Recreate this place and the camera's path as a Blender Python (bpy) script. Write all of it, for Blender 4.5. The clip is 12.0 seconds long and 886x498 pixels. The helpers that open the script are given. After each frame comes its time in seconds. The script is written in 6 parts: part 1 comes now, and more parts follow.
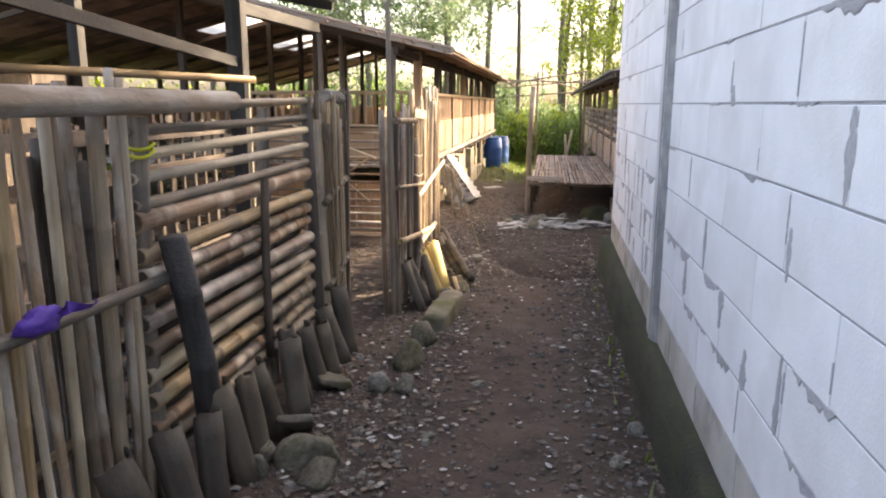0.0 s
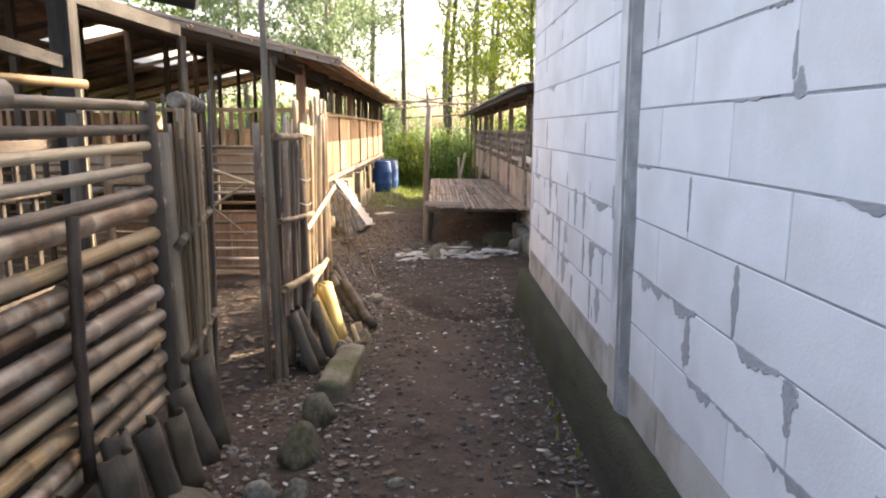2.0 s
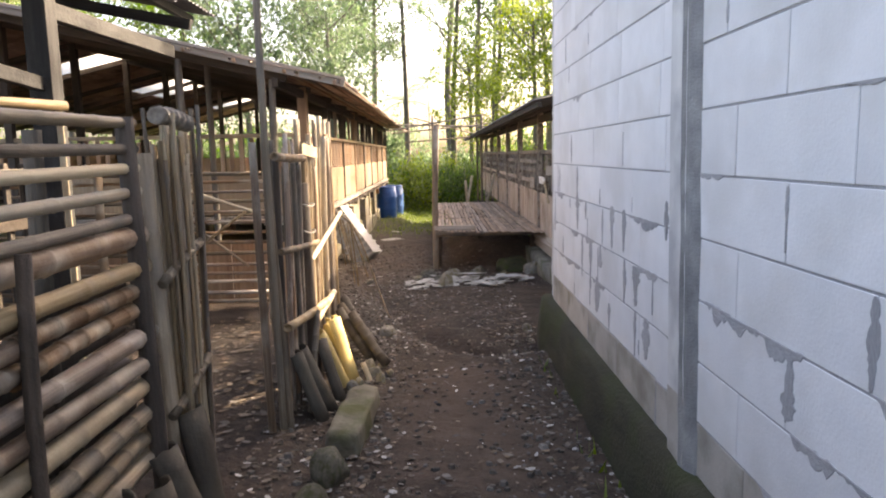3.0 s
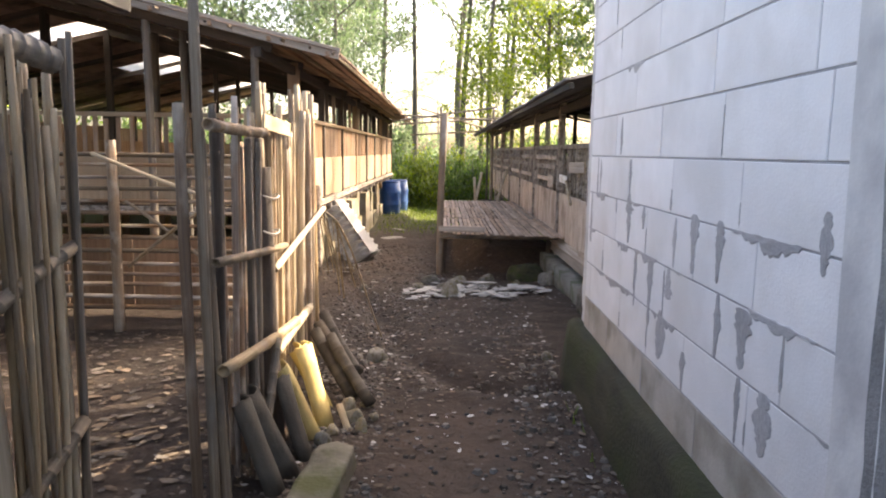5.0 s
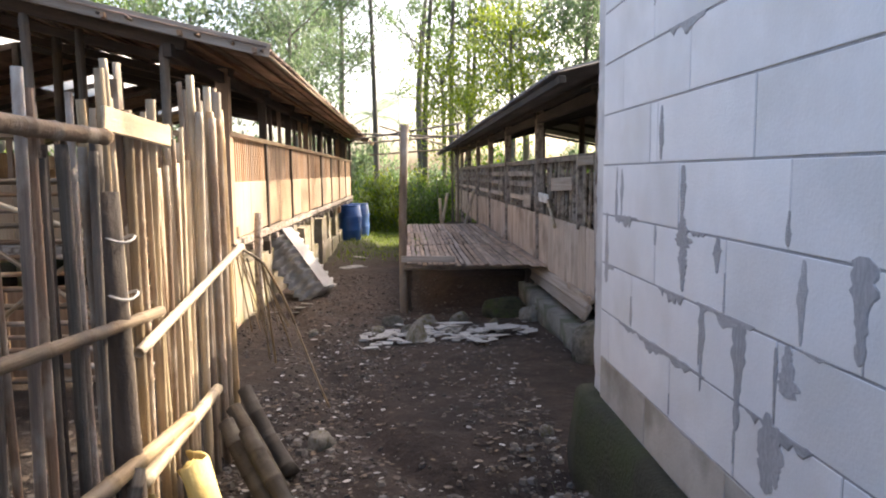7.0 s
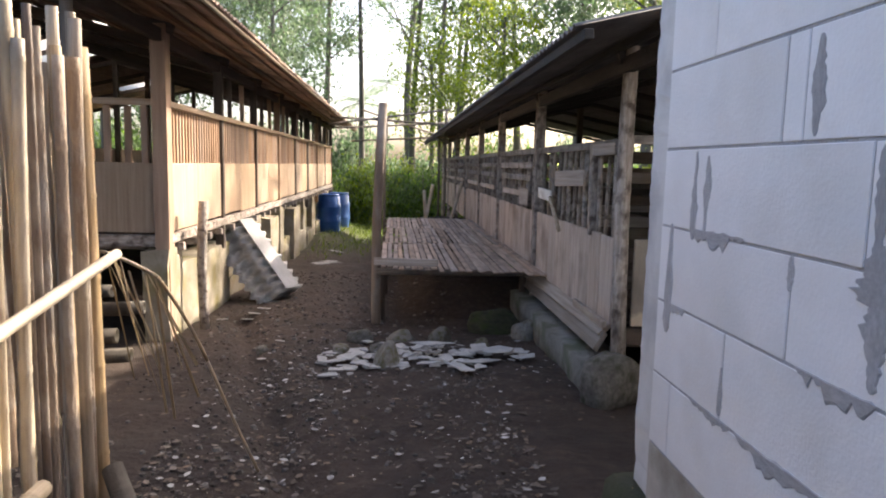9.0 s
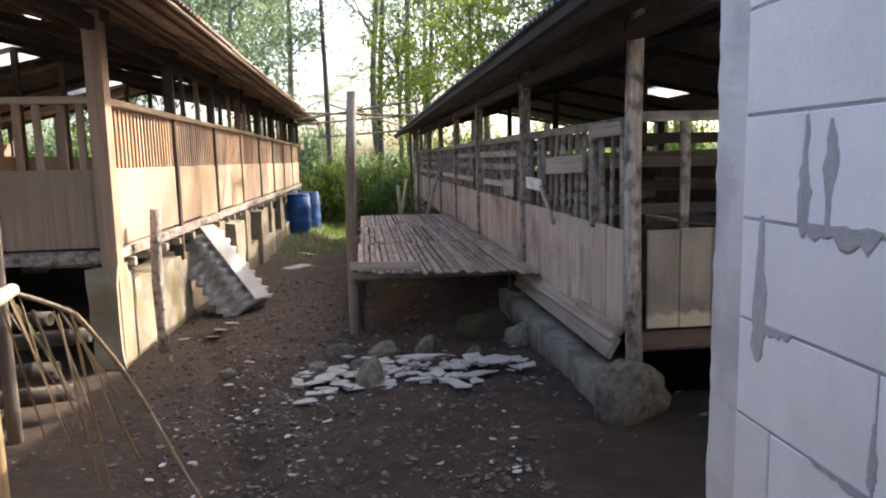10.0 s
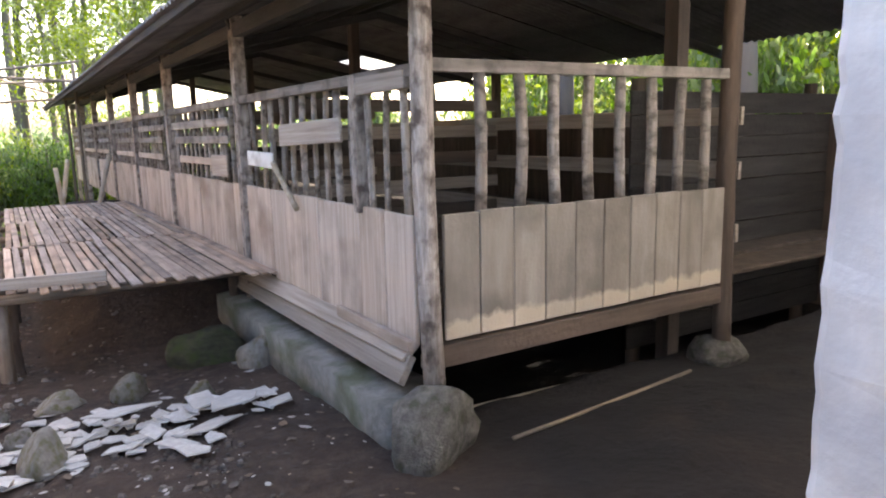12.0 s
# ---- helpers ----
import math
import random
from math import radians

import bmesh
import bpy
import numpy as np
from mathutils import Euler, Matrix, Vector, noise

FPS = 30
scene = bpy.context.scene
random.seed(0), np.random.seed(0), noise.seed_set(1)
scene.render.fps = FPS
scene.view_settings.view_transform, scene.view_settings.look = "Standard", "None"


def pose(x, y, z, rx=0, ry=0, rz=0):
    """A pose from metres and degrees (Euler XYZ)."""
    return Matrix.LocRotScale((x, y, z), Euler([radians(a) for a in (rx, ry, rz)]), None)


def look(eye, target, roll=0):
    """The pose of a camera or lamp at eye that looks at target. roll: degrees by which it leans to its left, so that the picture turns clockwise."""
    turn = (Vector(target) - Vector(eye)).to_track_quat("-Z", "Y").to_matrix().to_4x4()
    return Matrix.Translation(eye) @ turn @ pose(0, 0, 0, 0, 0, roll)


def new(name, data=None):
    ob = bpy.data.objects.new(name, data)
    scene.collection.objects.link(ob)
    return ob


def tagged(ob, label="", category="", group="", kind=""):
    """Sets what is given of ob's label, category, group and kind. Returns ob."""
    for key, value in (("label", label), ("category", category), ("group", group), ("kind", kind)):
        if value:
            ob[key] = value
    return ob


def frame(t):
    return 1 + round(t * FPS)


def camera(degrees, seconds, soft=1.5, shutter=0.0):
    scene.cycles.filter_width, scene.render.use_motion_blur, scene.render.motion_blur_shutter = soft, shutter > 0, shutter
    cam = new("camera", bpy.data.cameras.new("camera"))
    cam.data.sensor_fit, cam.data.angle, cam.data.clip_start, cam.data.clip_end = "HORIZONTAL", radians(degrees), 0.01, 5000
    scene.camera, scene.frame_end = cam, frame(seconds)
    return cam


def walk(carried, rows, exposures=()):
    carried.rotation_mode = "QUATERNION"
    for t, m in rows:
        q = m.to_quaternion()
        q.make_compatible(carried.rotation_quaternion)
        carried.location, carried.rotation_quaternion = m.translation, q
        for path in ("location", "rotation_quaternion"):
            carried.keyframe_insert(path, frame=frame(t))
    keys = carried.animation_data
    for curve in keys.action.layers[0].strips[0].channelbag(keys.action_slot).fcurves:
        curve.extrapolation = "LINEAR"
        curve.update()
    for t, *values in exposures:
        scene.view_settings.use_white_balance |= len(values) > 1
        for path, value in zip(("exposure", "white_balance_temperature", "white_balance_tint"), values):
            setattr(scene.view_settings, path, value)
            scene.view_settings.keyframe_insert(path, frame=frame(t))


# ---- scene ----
cam = camera(65.5, 12.0, soft=2.0)
PATH = [
    (0, (-0.098, 0.955, 1.546), (-0.394, 2.89, 1.133), 0.2),
    (0.5, (-0.184, 1.165, 1.515), (-0.408, 3.101, 1.068), 0.4),
    (1, (-0.225, 1.414, 1.5), (-0.497, 3.345, 1.058), 0.8),
    (1.5, (-0.296, 1.637, 1.487), (-0.265, 3.596, 1.084), -0.4),
    (2, (-0.295, 1.897, 1.471), (-0.268, 3.868, 1.128), 0.3),
    (2.5, (-0.313, 2.099, 1.438), (-0.328, 4.077, 1.142), 0.1),
    (3, (-0.37, 2.317, 1.423), (-0.357, 4.298, 1.151), -1.2),
    (3.5, (-0.364, 2.55, 1.378), (-0.351, 4.523, 1.055), 1.7),
    (3.7, (-0.369, 2.647, 1.378), (-0.375, 4.623, 1.071), 1.3),
    (5.3, (-0.372, 3.524, 1.338), (-0.372, 5.506, 1.072), 0.8),
    (5.5, (-0.378, 3.622, 1.33), (-0.411, 5.605, 1.074), 0.1),
    (6, (-0.364, 3.906, 1.325), (-0.305, 5.883, 1.029), -0.8),
    (6.5, (-0.338, 4.206, 1.327), (-0.302, 6.195, 1.119), 0.6),
    (7, (-0.347, 4.512, 1.312), (-0.247, 6.498, 1.094), -0.6),
    (7.5, (-0.339, 4.77, 1.281), (-0.172, 6.743, 1.001), -1.0),
    (7.7, (-0.329, 4.889, 1.289), (-0.151, 6.859, 0.992), 0.3),
    (9.3, (-0.248, 5.731, 1.278), (-0.106, 7.712, 1.042), 1.3),
    (9.5, (-0.254, 5.83, 1.269), (-0.137, 7.812, 1.022), 0.5),
    (10, (-0.285, 6.112, 1.267), (-0.066, 8.083, 1.007), -1.3),
    (10.5, (-0.27, 6.37, 1.256), (-0.023, 8.339, 1.009), -1.0),
    (11, (-0.292, 6.611, 1.24), (0.095, 8.553, 0.961), 0.3),
    (11.5, (-0.357, 6.882, 1.244), (0.514, 8.655, 0.929), -2.5),
    (12, (-0.289, 7.184, 1.204), (0.758, 8.854, 0.867), -1.3),
]
EXPOSURES = [(0, 2.88, 8300, 15), (1.0, 2.98, 8300, 15), (1.5, 2.9, 8300, 15), (2.5, 2.73, 8200, 15), (3.5, 2.56, 8100, 15), (5.5, 2.68, 7800, 15), (7.5, 2.16, 7000, 14), (10, 2.07, 6700, 14), (11, 2.2, 6600, 14), (11.5, 2.45, 7100, 14), (12, 3.28, 6900, 14)]
walk(cam, [(t, look(eye, target, roll)) for t, eye, target, roll in PATH], EXPOSURES)

# ---- world, sun ----
SUN_AZ, SUN_EL = radians(54.0), radians(33.0)      # azimuth from +y towards +x
world = bpy.data.worlds.new("sky")
scene.world = world
world.use_nodes = True
wn = world.node_tree.nodes
sky = wn.new("ShaderNodeTexSky")
sky.sky_type, sky.sun_disc = "NISHITA", False
sky.sun_elevation, sky.sun_rotation = SUN_EL, SUN_AZ
sky.dust_density, sky.air_density = 5.0, 0.8
wn["Background"].inputs["Strength"].default_value = 0.15
world.node_tree.links.new(sky.outputs[0], wn["Background"].inputs["Color"])
sun_data = bpy.data.lights.new("sun", "SUN")
sun_data.energy, sun_data.angle, sun_data.color = 3.2, radians(0.6), (1.0, 0.92, 0.78)
sun = new("sun", sun_data)
to_sun = Vector((math.sin(SUN_AZ) * math.cos(SUN_EL), math.cos(SUN_AZ) * math.cos(SUN_EL), math.sin(SUN_EL)))
sun.matrix_basis = look(to_sun * 60, (0, 0, 0))

# ---- materials ----
def material(name, dark, light, scale=(6, 6, 6), rough=0.85, bump=0.3, detail=60.0, vary=0.3, metal=0.0, stain=None, stain_scale=1.2,
             translucent=0.0, island=False, coat=0.0):
    """Two colours mixed by a stretched grain, fine relief, a coarse stain, and a change from piece to piece."""
    m = bpy.data.materials.new(name)
    m.use_nodes = True
    n, l = m.node_tree.nodes, m.node_tree.links
    p = n["Principled BSDF"]
    co = n.new("ShaderNodeTexCoord")
    mp = n.new("ShaderNodeMapping")
    mp.inputs["Scale"].default_value = scale
    l.new(co.outputs["Object"], mp.inputs["Vector"])
    rnd = n.new("ShaderNodeNewGeometry") if island else n.new("ShaderNodeObjectInfo")
    rsock = rnd.outputs["Random Per Island"] if island else rnd.outputs["Random"]
    shift = n.new("ShaderNodeVectorMath")
    shift.operation = "MULTIPLY_ADD"
    comb = n.new("ShaderNodeCombineXYZ")
    for k in range(3):
        l.new(rsock, comb.inputs[k])
    shift.inputs[1].default_value = (17, 29, 41)
    l.new(comb.outputs[0], shift.inputs[0])
    l.new(mp.outputs[0], shift.inputs[2])
    g = n.new("ShaderNodeTexNoise")
    g.inputs["Scale"].default_value, g.inputs["Detail"].default_value, g.inputs["Roughness"].default_value = 1.0, 6, 0.65
    l.new(shift.outputs[0], g.inputs["Vector"])
    r = n.new("ShaderNodeValToRGB")
    r.color_ramp.elements[0].position, r.color_ramp.elements[1].position = 0.3, 0.7
    r.color_ramp.elements[0].color, r.color_ramp.elements[1].color = (*dark, 1), (*light, 1)
    l.new(g.outputs["Fac"], r.inputs["Fac"])
    out = r.outputs["Color"]
    if stain:
        sn = n.new("ShaderNodeTexNoise")
        sn.inputs["Scale"].default_value, sn.inputs["Detail"].default_value = stain_scale, 5
        off = n.new("ShaderNodeVectorMath")
        off.operation = "MULTIPLY_ADD"
        off.inputs[1].default_value = (31, 13, 57)
        l.new(comb.outputs[0], off.inputs[0])
        l.new(co.outputs["Object"], off.inputs[2])
        l.new(off.outputs[0], sn.inputs["Vector"])
        sr = n.new("ShaderNodeMapRange")
        sr.inputs["From Min"].default_value, sr.inputs["From Max"].default_value = 0.48, 0.68
        l.new(sn.outputs["Fac"], sr.inputs["Value"])
        mx = n.new("ShaderNodeMix")
        mx.data_type = "RGBA"
        l.new(sr.outputs[0], mx.inputs["Factor"])
        l.new(out, mx.inputs["A"])
        mx.inputs["B"].default_value = (*stain, 1)
        out = mx.outputs["Result"]
    hv = n.new("ShaderNodeHueSaturation")
    mr = n.new("ShaderNodeMapRange")
    mr.inputs["To Min"].default_value, mr.inputs["To Max"].default_value = 1 - vary, 1 + vary
    l.new(rsock, mr.inputs["Value"])
    l.new(mr.outputs[0], hv.inputs["Value"])
    sat = n.new("ShaderNodeMath")
    sat.operation = "PINGPONG"
    sat.inputs[1].default_value = 0.13
    l.new(rsock, sat.inputs[0])
    sa = n.new("ShaderNodeMapRange")
    sa.inputs["From Max"].default_value = 0.13
    sa.inputs["To Min"].default_value, sa.inputs["To Max"].default_value = 1 - vary, 1 + vary * 0.6
    l.new(sat.outputs[0], sa.inputs["Value"])
    l.new(sa.outputs[0], hv.inputs["Saturation"])
    l.new(out, hv.inputs["Color"])
    l.new(hv.outputs[0], p.inputs["Base Color"])
    p.inputs["Roughness"].default_value, p.inputs["Metallic"].default_value = rough, metal
    p.inputs["Coat Weight"].default_value = coat
    f = n.new("ShaderNodeTexNoise")
    f.inputs["Scale"].default_value, f.inputs["Detail"].default_value = detail, 4
    l.new(co.outputs["Object"], f.inputs["Vector"])
    ad = n.new("ShaderNodeMath")
    l.new(f.outputs["Fac"], ad.inputs[0])
    l.new(g.outputs["Fac"], ad.inputs[1])
    b = n.new("ShaderNodeBump")
    b.inputs["Strength"].default_value, b.inputs["Distance"].default_value = bump, 0.01
    l.new(ad.outputs[0], b.inputs["Height"])
    l.new(b.outputs[0], p.inputs["Normal"])
    if translucent:
        tr = n.new("ShaderNodeBsdfTranslucent")
        l.new(hv.outputs[0], tr.inputs["Color"])
        ms = n.new("ShaderNodeMixShader")
        ms.inputs[0].default_value = translucent
        l.new(p.outputs[0], ms.inputs[1])
        l.new(tr.outputs[0], ms.inputs[2])
        l.new(ms.outputs[0], n["Material Output"].inputs["Surface"])
    return m

BLOCK = material("aerated_block", (0.756, 0.756, 0.767), (0.886, 0.886, 0.896), (2, 2, 2), 0.9, 0.15, 120, 0.04, stain=(0.74, 0.735, 0.73), stain_scale=3)
BLOCK_LOW = material("stained_block", (0.42, 0.38, 0.33), (0.6, 0.57, 0.52), (3, 3, 3), 0.92, 0.2, 90, 0.1, stain=(0.3, 0.27, 0.22), stain_scale=4)
SMEAR = material("smeared_mortar", (0.34, 0.34, 0.355), (0.5, 0.5, 0.515), (9, 9, 9), 0.95, 0.4, 140, 0.12)
# mortar darkened to paint the shade on the column's near side
EDGE = material("shaded_rough_mortar", (0.17, 0.168, 0.17), (0.3, 0.298, 0.3), (9, 9, 4), 0.95, 0.6, 110, 0.05, stain=(0.36, 0.355, 0.35), stain_scale=7)
MORTAR = material("mortar", (0.27, 0.27, 0.285), (0.42, 0.42, 0.44), (9, 9, 9), 0.95, 0.5, 140, 0.1)
PLASTER = material("grey_plaster", (0.42, 0.42, 0.43), (0.58, 0.58, 0.59), (5, 5, 1.2), 0.92, 0.3, 90, 0.08, stain=(0.36, 0.35, 0.34))
CORNER = material("pale_corner_plaster", (0.57, 0.57, 0.565), (0.75, 0.745, 0.735), (5, 5, 2), 0.92, 0.12, 90, 0.06, stain=(0.45, 0.45, 0.46), stain_scale=4)
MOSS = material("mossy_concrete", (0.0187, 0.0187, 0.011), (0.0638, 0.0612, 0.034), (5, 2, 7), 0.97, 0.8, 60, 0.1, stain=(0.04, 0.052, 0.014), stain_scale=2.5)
CONCRETE = material("old_concrete", (0.175, 0.168, 0.154), (0.315, 0.308, 0.287), (4, 4, 4), 0.93, 0.5, 70, 0.15, stain=(0.14, 0.15, 0.09), stain_scale=3)
PIER = material("plastered_pier", (0.21, 0.175, 0.12), (0.42, 0.37, 0.285), (4, 4, 4), 0.93, 0.4, 70, 0.12, stain=(0.25, 0.21, 0.09), stain_scale=3.5)
STONE = material("river_stone", (0.138, 0.124, 0.103), (0.275, 0.255, 0.22), (4, 4, 4), 0.9, 0.6, 50, 0.25, stain=(0.115, 0.105, 0.045), stain_scale=3)
CULM = material("dry_bamboo", (0.197, 0.135, 0.0779), (0.41, 0.316, 0.205), (65, 65, 2.5), 0.62, 0.25, 60, 0.38, stain=(0.24, 0.19, 0.14), stain_scale=5)
CULM_RED = material("brown_bamboo", (0.139, 0.0802, 0.0488), (0.292, 0.196, 0.126), (65, 65, 2.5), 0.6, 0.25, 60, 0.35, stain=(0.5, 0.42, 0.33), stain_scale=4)
CULM_GREY = material("grey_bamboo", (0.0984, 0.0722, 0.0492), (0.254, 0.197, 0.139), (65, 65, 2.5), 0.75, 0.3, 60, 0.3, stain=(0.10, 0.085, 0.07), stain_scale=4)
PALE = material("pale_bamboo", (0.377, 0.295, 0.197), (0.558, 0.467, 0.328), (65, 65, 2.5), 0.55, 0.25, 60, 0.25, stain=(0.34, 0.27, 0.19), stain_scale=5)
LOG = material("weathered_log", (0.16, 0.105, 0.068), (0.37, 0.275, 0.19), (14, 14, 1.5), 0.85, 0.6, 40, 0.2, stain=(0.4, 0.35, 0.29), stain_scale=5)
# near-black: charred posts, and painted shade on roof timbers and the screen
CHAR_SHADE = material("charred_and_shaded_wood", (0.012, 0.012, 0.013), (0.05, 0.047, 0.045), (14, 14, 1.5), 0.8, 0.6, 40, 0.2)
DARKWOOD = material("dark_wood", (0.045, 0.035, 0.028), (0.12, 0.09, 0.07), (14, 14, 1.4), 0.85, 0.5, 40, 0.25)
POSTWOOD = material("flaking_post_wood", (0.188, 0.15, 0.125), (0.525, 0.463, 0.4), (40, 40, 7), 0.88, 0.7, 50, 0.15, stain=(0.1, 0.075, 0.06), stain_scale=16)
BOARD_L = material("tan_board", (0.32, 0.22, 0.14), (0.49, 0.37, 0.255), (40, 40, 1.4), 0.75, 0.3, 50, 0.14, stain=(0.34, 0.24, 0.16), stain_scale=1.6)
PICKET_L = material("red_brown_picket", (0.24, 0.14, 0.085), (0.42, 0.28, 0.18), (20, 20, 1.2), 0.75, 0.3, 50, 0.25)
BOARD_R = material("weathered_pale_board", (0.4, 0.315, 0.245), (0.62, 0.53, 0.44), (45, 45, 1.6), 0.85, 0.3, 50, 0.1, stain=(0.28, 0.215, 0.165), stain_scale=2.6)
PICKET_R = material("grey_picket", (0.17, 0.145, 0.125), (0.40, 0.355, 0.31), (20, 20, 1.5), 0.85, 0.5, 50, 0.25, stain=(0.10, 0.085, 0.07), stain_scale=8)
PLANK = material("grey_plank", (0.22, 0.185, 0.15), (0.4, 0.35, 0.3), (45, 45, 1.6), 0.85, 0.4, 50, 0.2)
SLAT = material("platform_slat", (0.25, 0.165, 0.115), (0.5, 0.37, 0.275), (50, 50, 1.6), 0.8, 0.35, 50, 0.28, stain=(0.16, 0.12, 0.09), stain_scale=3)
ROOF_L = material("red_brown_roof", (0.284, 0.196, 0.149), (0.54, 0.392, 0.304), (9, 2, 9), 0.85, 0.4, 40, 0.15, stain=(0.1, 0.075, 0.06), stain_scale=1.5)
ROOF_D = material("blackened_roof_sheet", (0.08, 0.08, 0.086), (0.185, 0.178, 0.182), (5, 2, 5), 0.8, 0.3, 40, 0.15)
CLEAR = material("translucent_roof_sheet", (0.75, 0.77, 0.78), (0.85, 0.86, 0.87), (4, 4, 4), 0.5, 0.1, 40, 0.05, translucent=0.75)
ASBESTOS = material("white_fibre_cement", (0.38, 0.375, 0.36), (0.58, 0.575, 0.56), (5, 5, 5), 0.9, 0.3, 60, 0.12, stain=(0.4, 0.39, 0.36), stain_scale=3)
SHARD = material("white_broken_board", (0.36, 0.345, 0.315), (0.56, 0.545, 0.51), (1.2, 1.2, 1.2), 0.9, 0.08, 60, 0.15, stain=(0.4, 0.38, 0.35), stain_scale=6)
DRUM = material("blue_plastic", (0.01, 0.06, 0.22), (0.02, 0.11, 0.34), (4, 4, 4), 0.42, 0.08, 30, 0.1, stain=(0.04, 0.10, 0.22))
PURPLE = material("purple_cloth", (0.05, 0.02, 0.2), (0.13, 0.06, 0.42), (9, 9, 9), 0.7, 0.3, 60, 0.05)
YELLOW = material("yellow_tie", (0.5, 0.5, 0.03), (0.75, 0.72, 0.08), (9, 9, 9), 0.6, 0.2, 60, 0.05)
STRING = material("white_string", (0.55, 0.52, 0.46), (0.75, 0.72, 0.66), (30, 30, 30), 0.8, 0.2, 90, 0.1)
WHITEBOARD = material("white_painted_board", (0.68, 0.67, 0.64), (0.82, 0.81, 0.78), (4, 4, 4), 0.7, 0.15, 60, 0.05, stain=(0.5, 0.47, 0.42), stain_scale=9)
STRAW = material("dry_straw", (0.2, 0.145, 0.085), (0.36, 0.28, 0.18), (20, 20, 2), 0.8, 0.2, 60, 0.3, translucent=0.25)
PEBBLE = material("pebbles", (0.04, 0.03, 0.023), (0.13, 0.108, 0.088), (9, 9, 9), 0.9, 0.3, 60, 0.45, island=True)
LITTER = material("leaf_litter", (0.05, 0.034, 0.022), (0.19, 0.148, 0.11), (12, 12, 12), 0.85, 0.2, 60, 0.5, island=True)
LEAF = material("tree_leaf", (0.07, 0.13, 0.03), (0.15, 0.24, 0.05), (2, 2, 2), 0.45, 0.1, 30, 0.45, translucent=0.6, island=True)
LEAF_BRIGHT = material("young_leaf", (0.17, 0.24, 0.025), (0.32, 0.40, 0.05), (2, 2, 2), 0.45, 0.1, 30, 0.45, translucent=0.62, island=True)
# distance haze mixed into the leaf colour, paler and bluer
LEAF_HAZED = material("hazed_far_leaf", (0.10, 0.16, 0.085), (0.19, 0.27, 0.14), (2, 2, 2), 0.4, 0.1, 30, 0.4, translucent=0.6, island=True)
GRASS = material("grass_blades", (0.11, 0.17, 0.018), (0.24, 0.32, 0.04), (2, 2, 2), 0.6, 0.1, 30, 0.4, translucent=0.4, island=True)
BARK = material("tree_bark", (0.07, 0.06, 0.052), (0.18, 0.16, 0.14), (8, 8, 1.5), 0.9, 0.6, 30, 0.2)

FOOTING = material("mossy_footing_concrete", (0.075, 0.075, 0.06), (0.23, 0.225, 0.2), (6, 6, 6), 0.92, 0.8, 40, 0.3, stain=(0.06, 0.075, 0.03), stain_scale=3)
DAMPSTONE = material("damp_mossy_boulder", (0.075, 0.068, 0.055), (0.21, 0.19, 0.16), (5, 5, 5), 0.92, 0.9, 30, 0.3, stain=(0.06, 0.065, 0.035), stain_scale=4)

def grimed(m, clean, edge):
    """The same boards with old grime that stops raggedly a hand's breadth above their lower ends."""
    n, l = m.node_tree.nodes, m.node_tree.links
    hv = next(q for q in n if q.type == "HUE_SAT")
    src = hv.inputs["Color"].links[0].from_socket
    co = n.new("ShaderNodeTexCoord")
    info = n.new("ShaderNodeObjectInfo")
    sep = n.new("ShaderNodeSeparateXYZ")
    l.new(co.outputs["Object"], sep.inputs[0])
    nz = n.new("ShaderNodeTexNoise")
    nz.noise_dimensions = "4D"
    nz.inputs["Scale"].default_value, nz.inputs["Detail"].default_value = 14.0, 4
    l.new(co.outputs["Object"], nz.inputs["Vector"])
    w = n.new("ShaderNodeMath")
    w.operation = "MULTIPLY"
    w.inputs[1].default_value = 37.0
    l.new(info.outputs["Random"], w.inputs[0])
    l.new(w.outputs[0], nz.inputs["W"])
    ma = n.new("ShaderNodeMath")
    ma.operation = "MULTIPLY_ADD"
    ma.inputs[1].default_value = 0.12
    l.new(nz.outputs["Fac"], ma.inputs[0])
    l.new(sep.outputs[2], ma.inputs[2])
    mr = n.new("ShaderNodeMapRange")
    mr.inputs["From Min"].default_value, mr.inputs["From Max"].default_value = edge + 0.05, edge + 0.075
    l.new(ma.outputs[0], mr.inputs["Value"])
    mx = n.new("ShaderNodeMix")
    mx.data_type = "RGBA"
    l.new(mr.outputs[0], mx.inputs["Factor"])
    mx.inputs["A"].default_value = (*clean, 1)
    l.new(src, mx.inputs["B"])
    l.new(mx.outputs["Result"], hv.inputs["Color"])
    return m
BOARD_F = grimed(material("grimed_grey_board", (0.2, 0.175, 0.145), (0.36, 0.325, 0.28), (9, 9, 1.2), 0.85, 0.3, 60, 0.08, stain=(0.17, 0.15, 0.125), stain_scale=3), (0.5, 0.43, 0.33), 0.07)

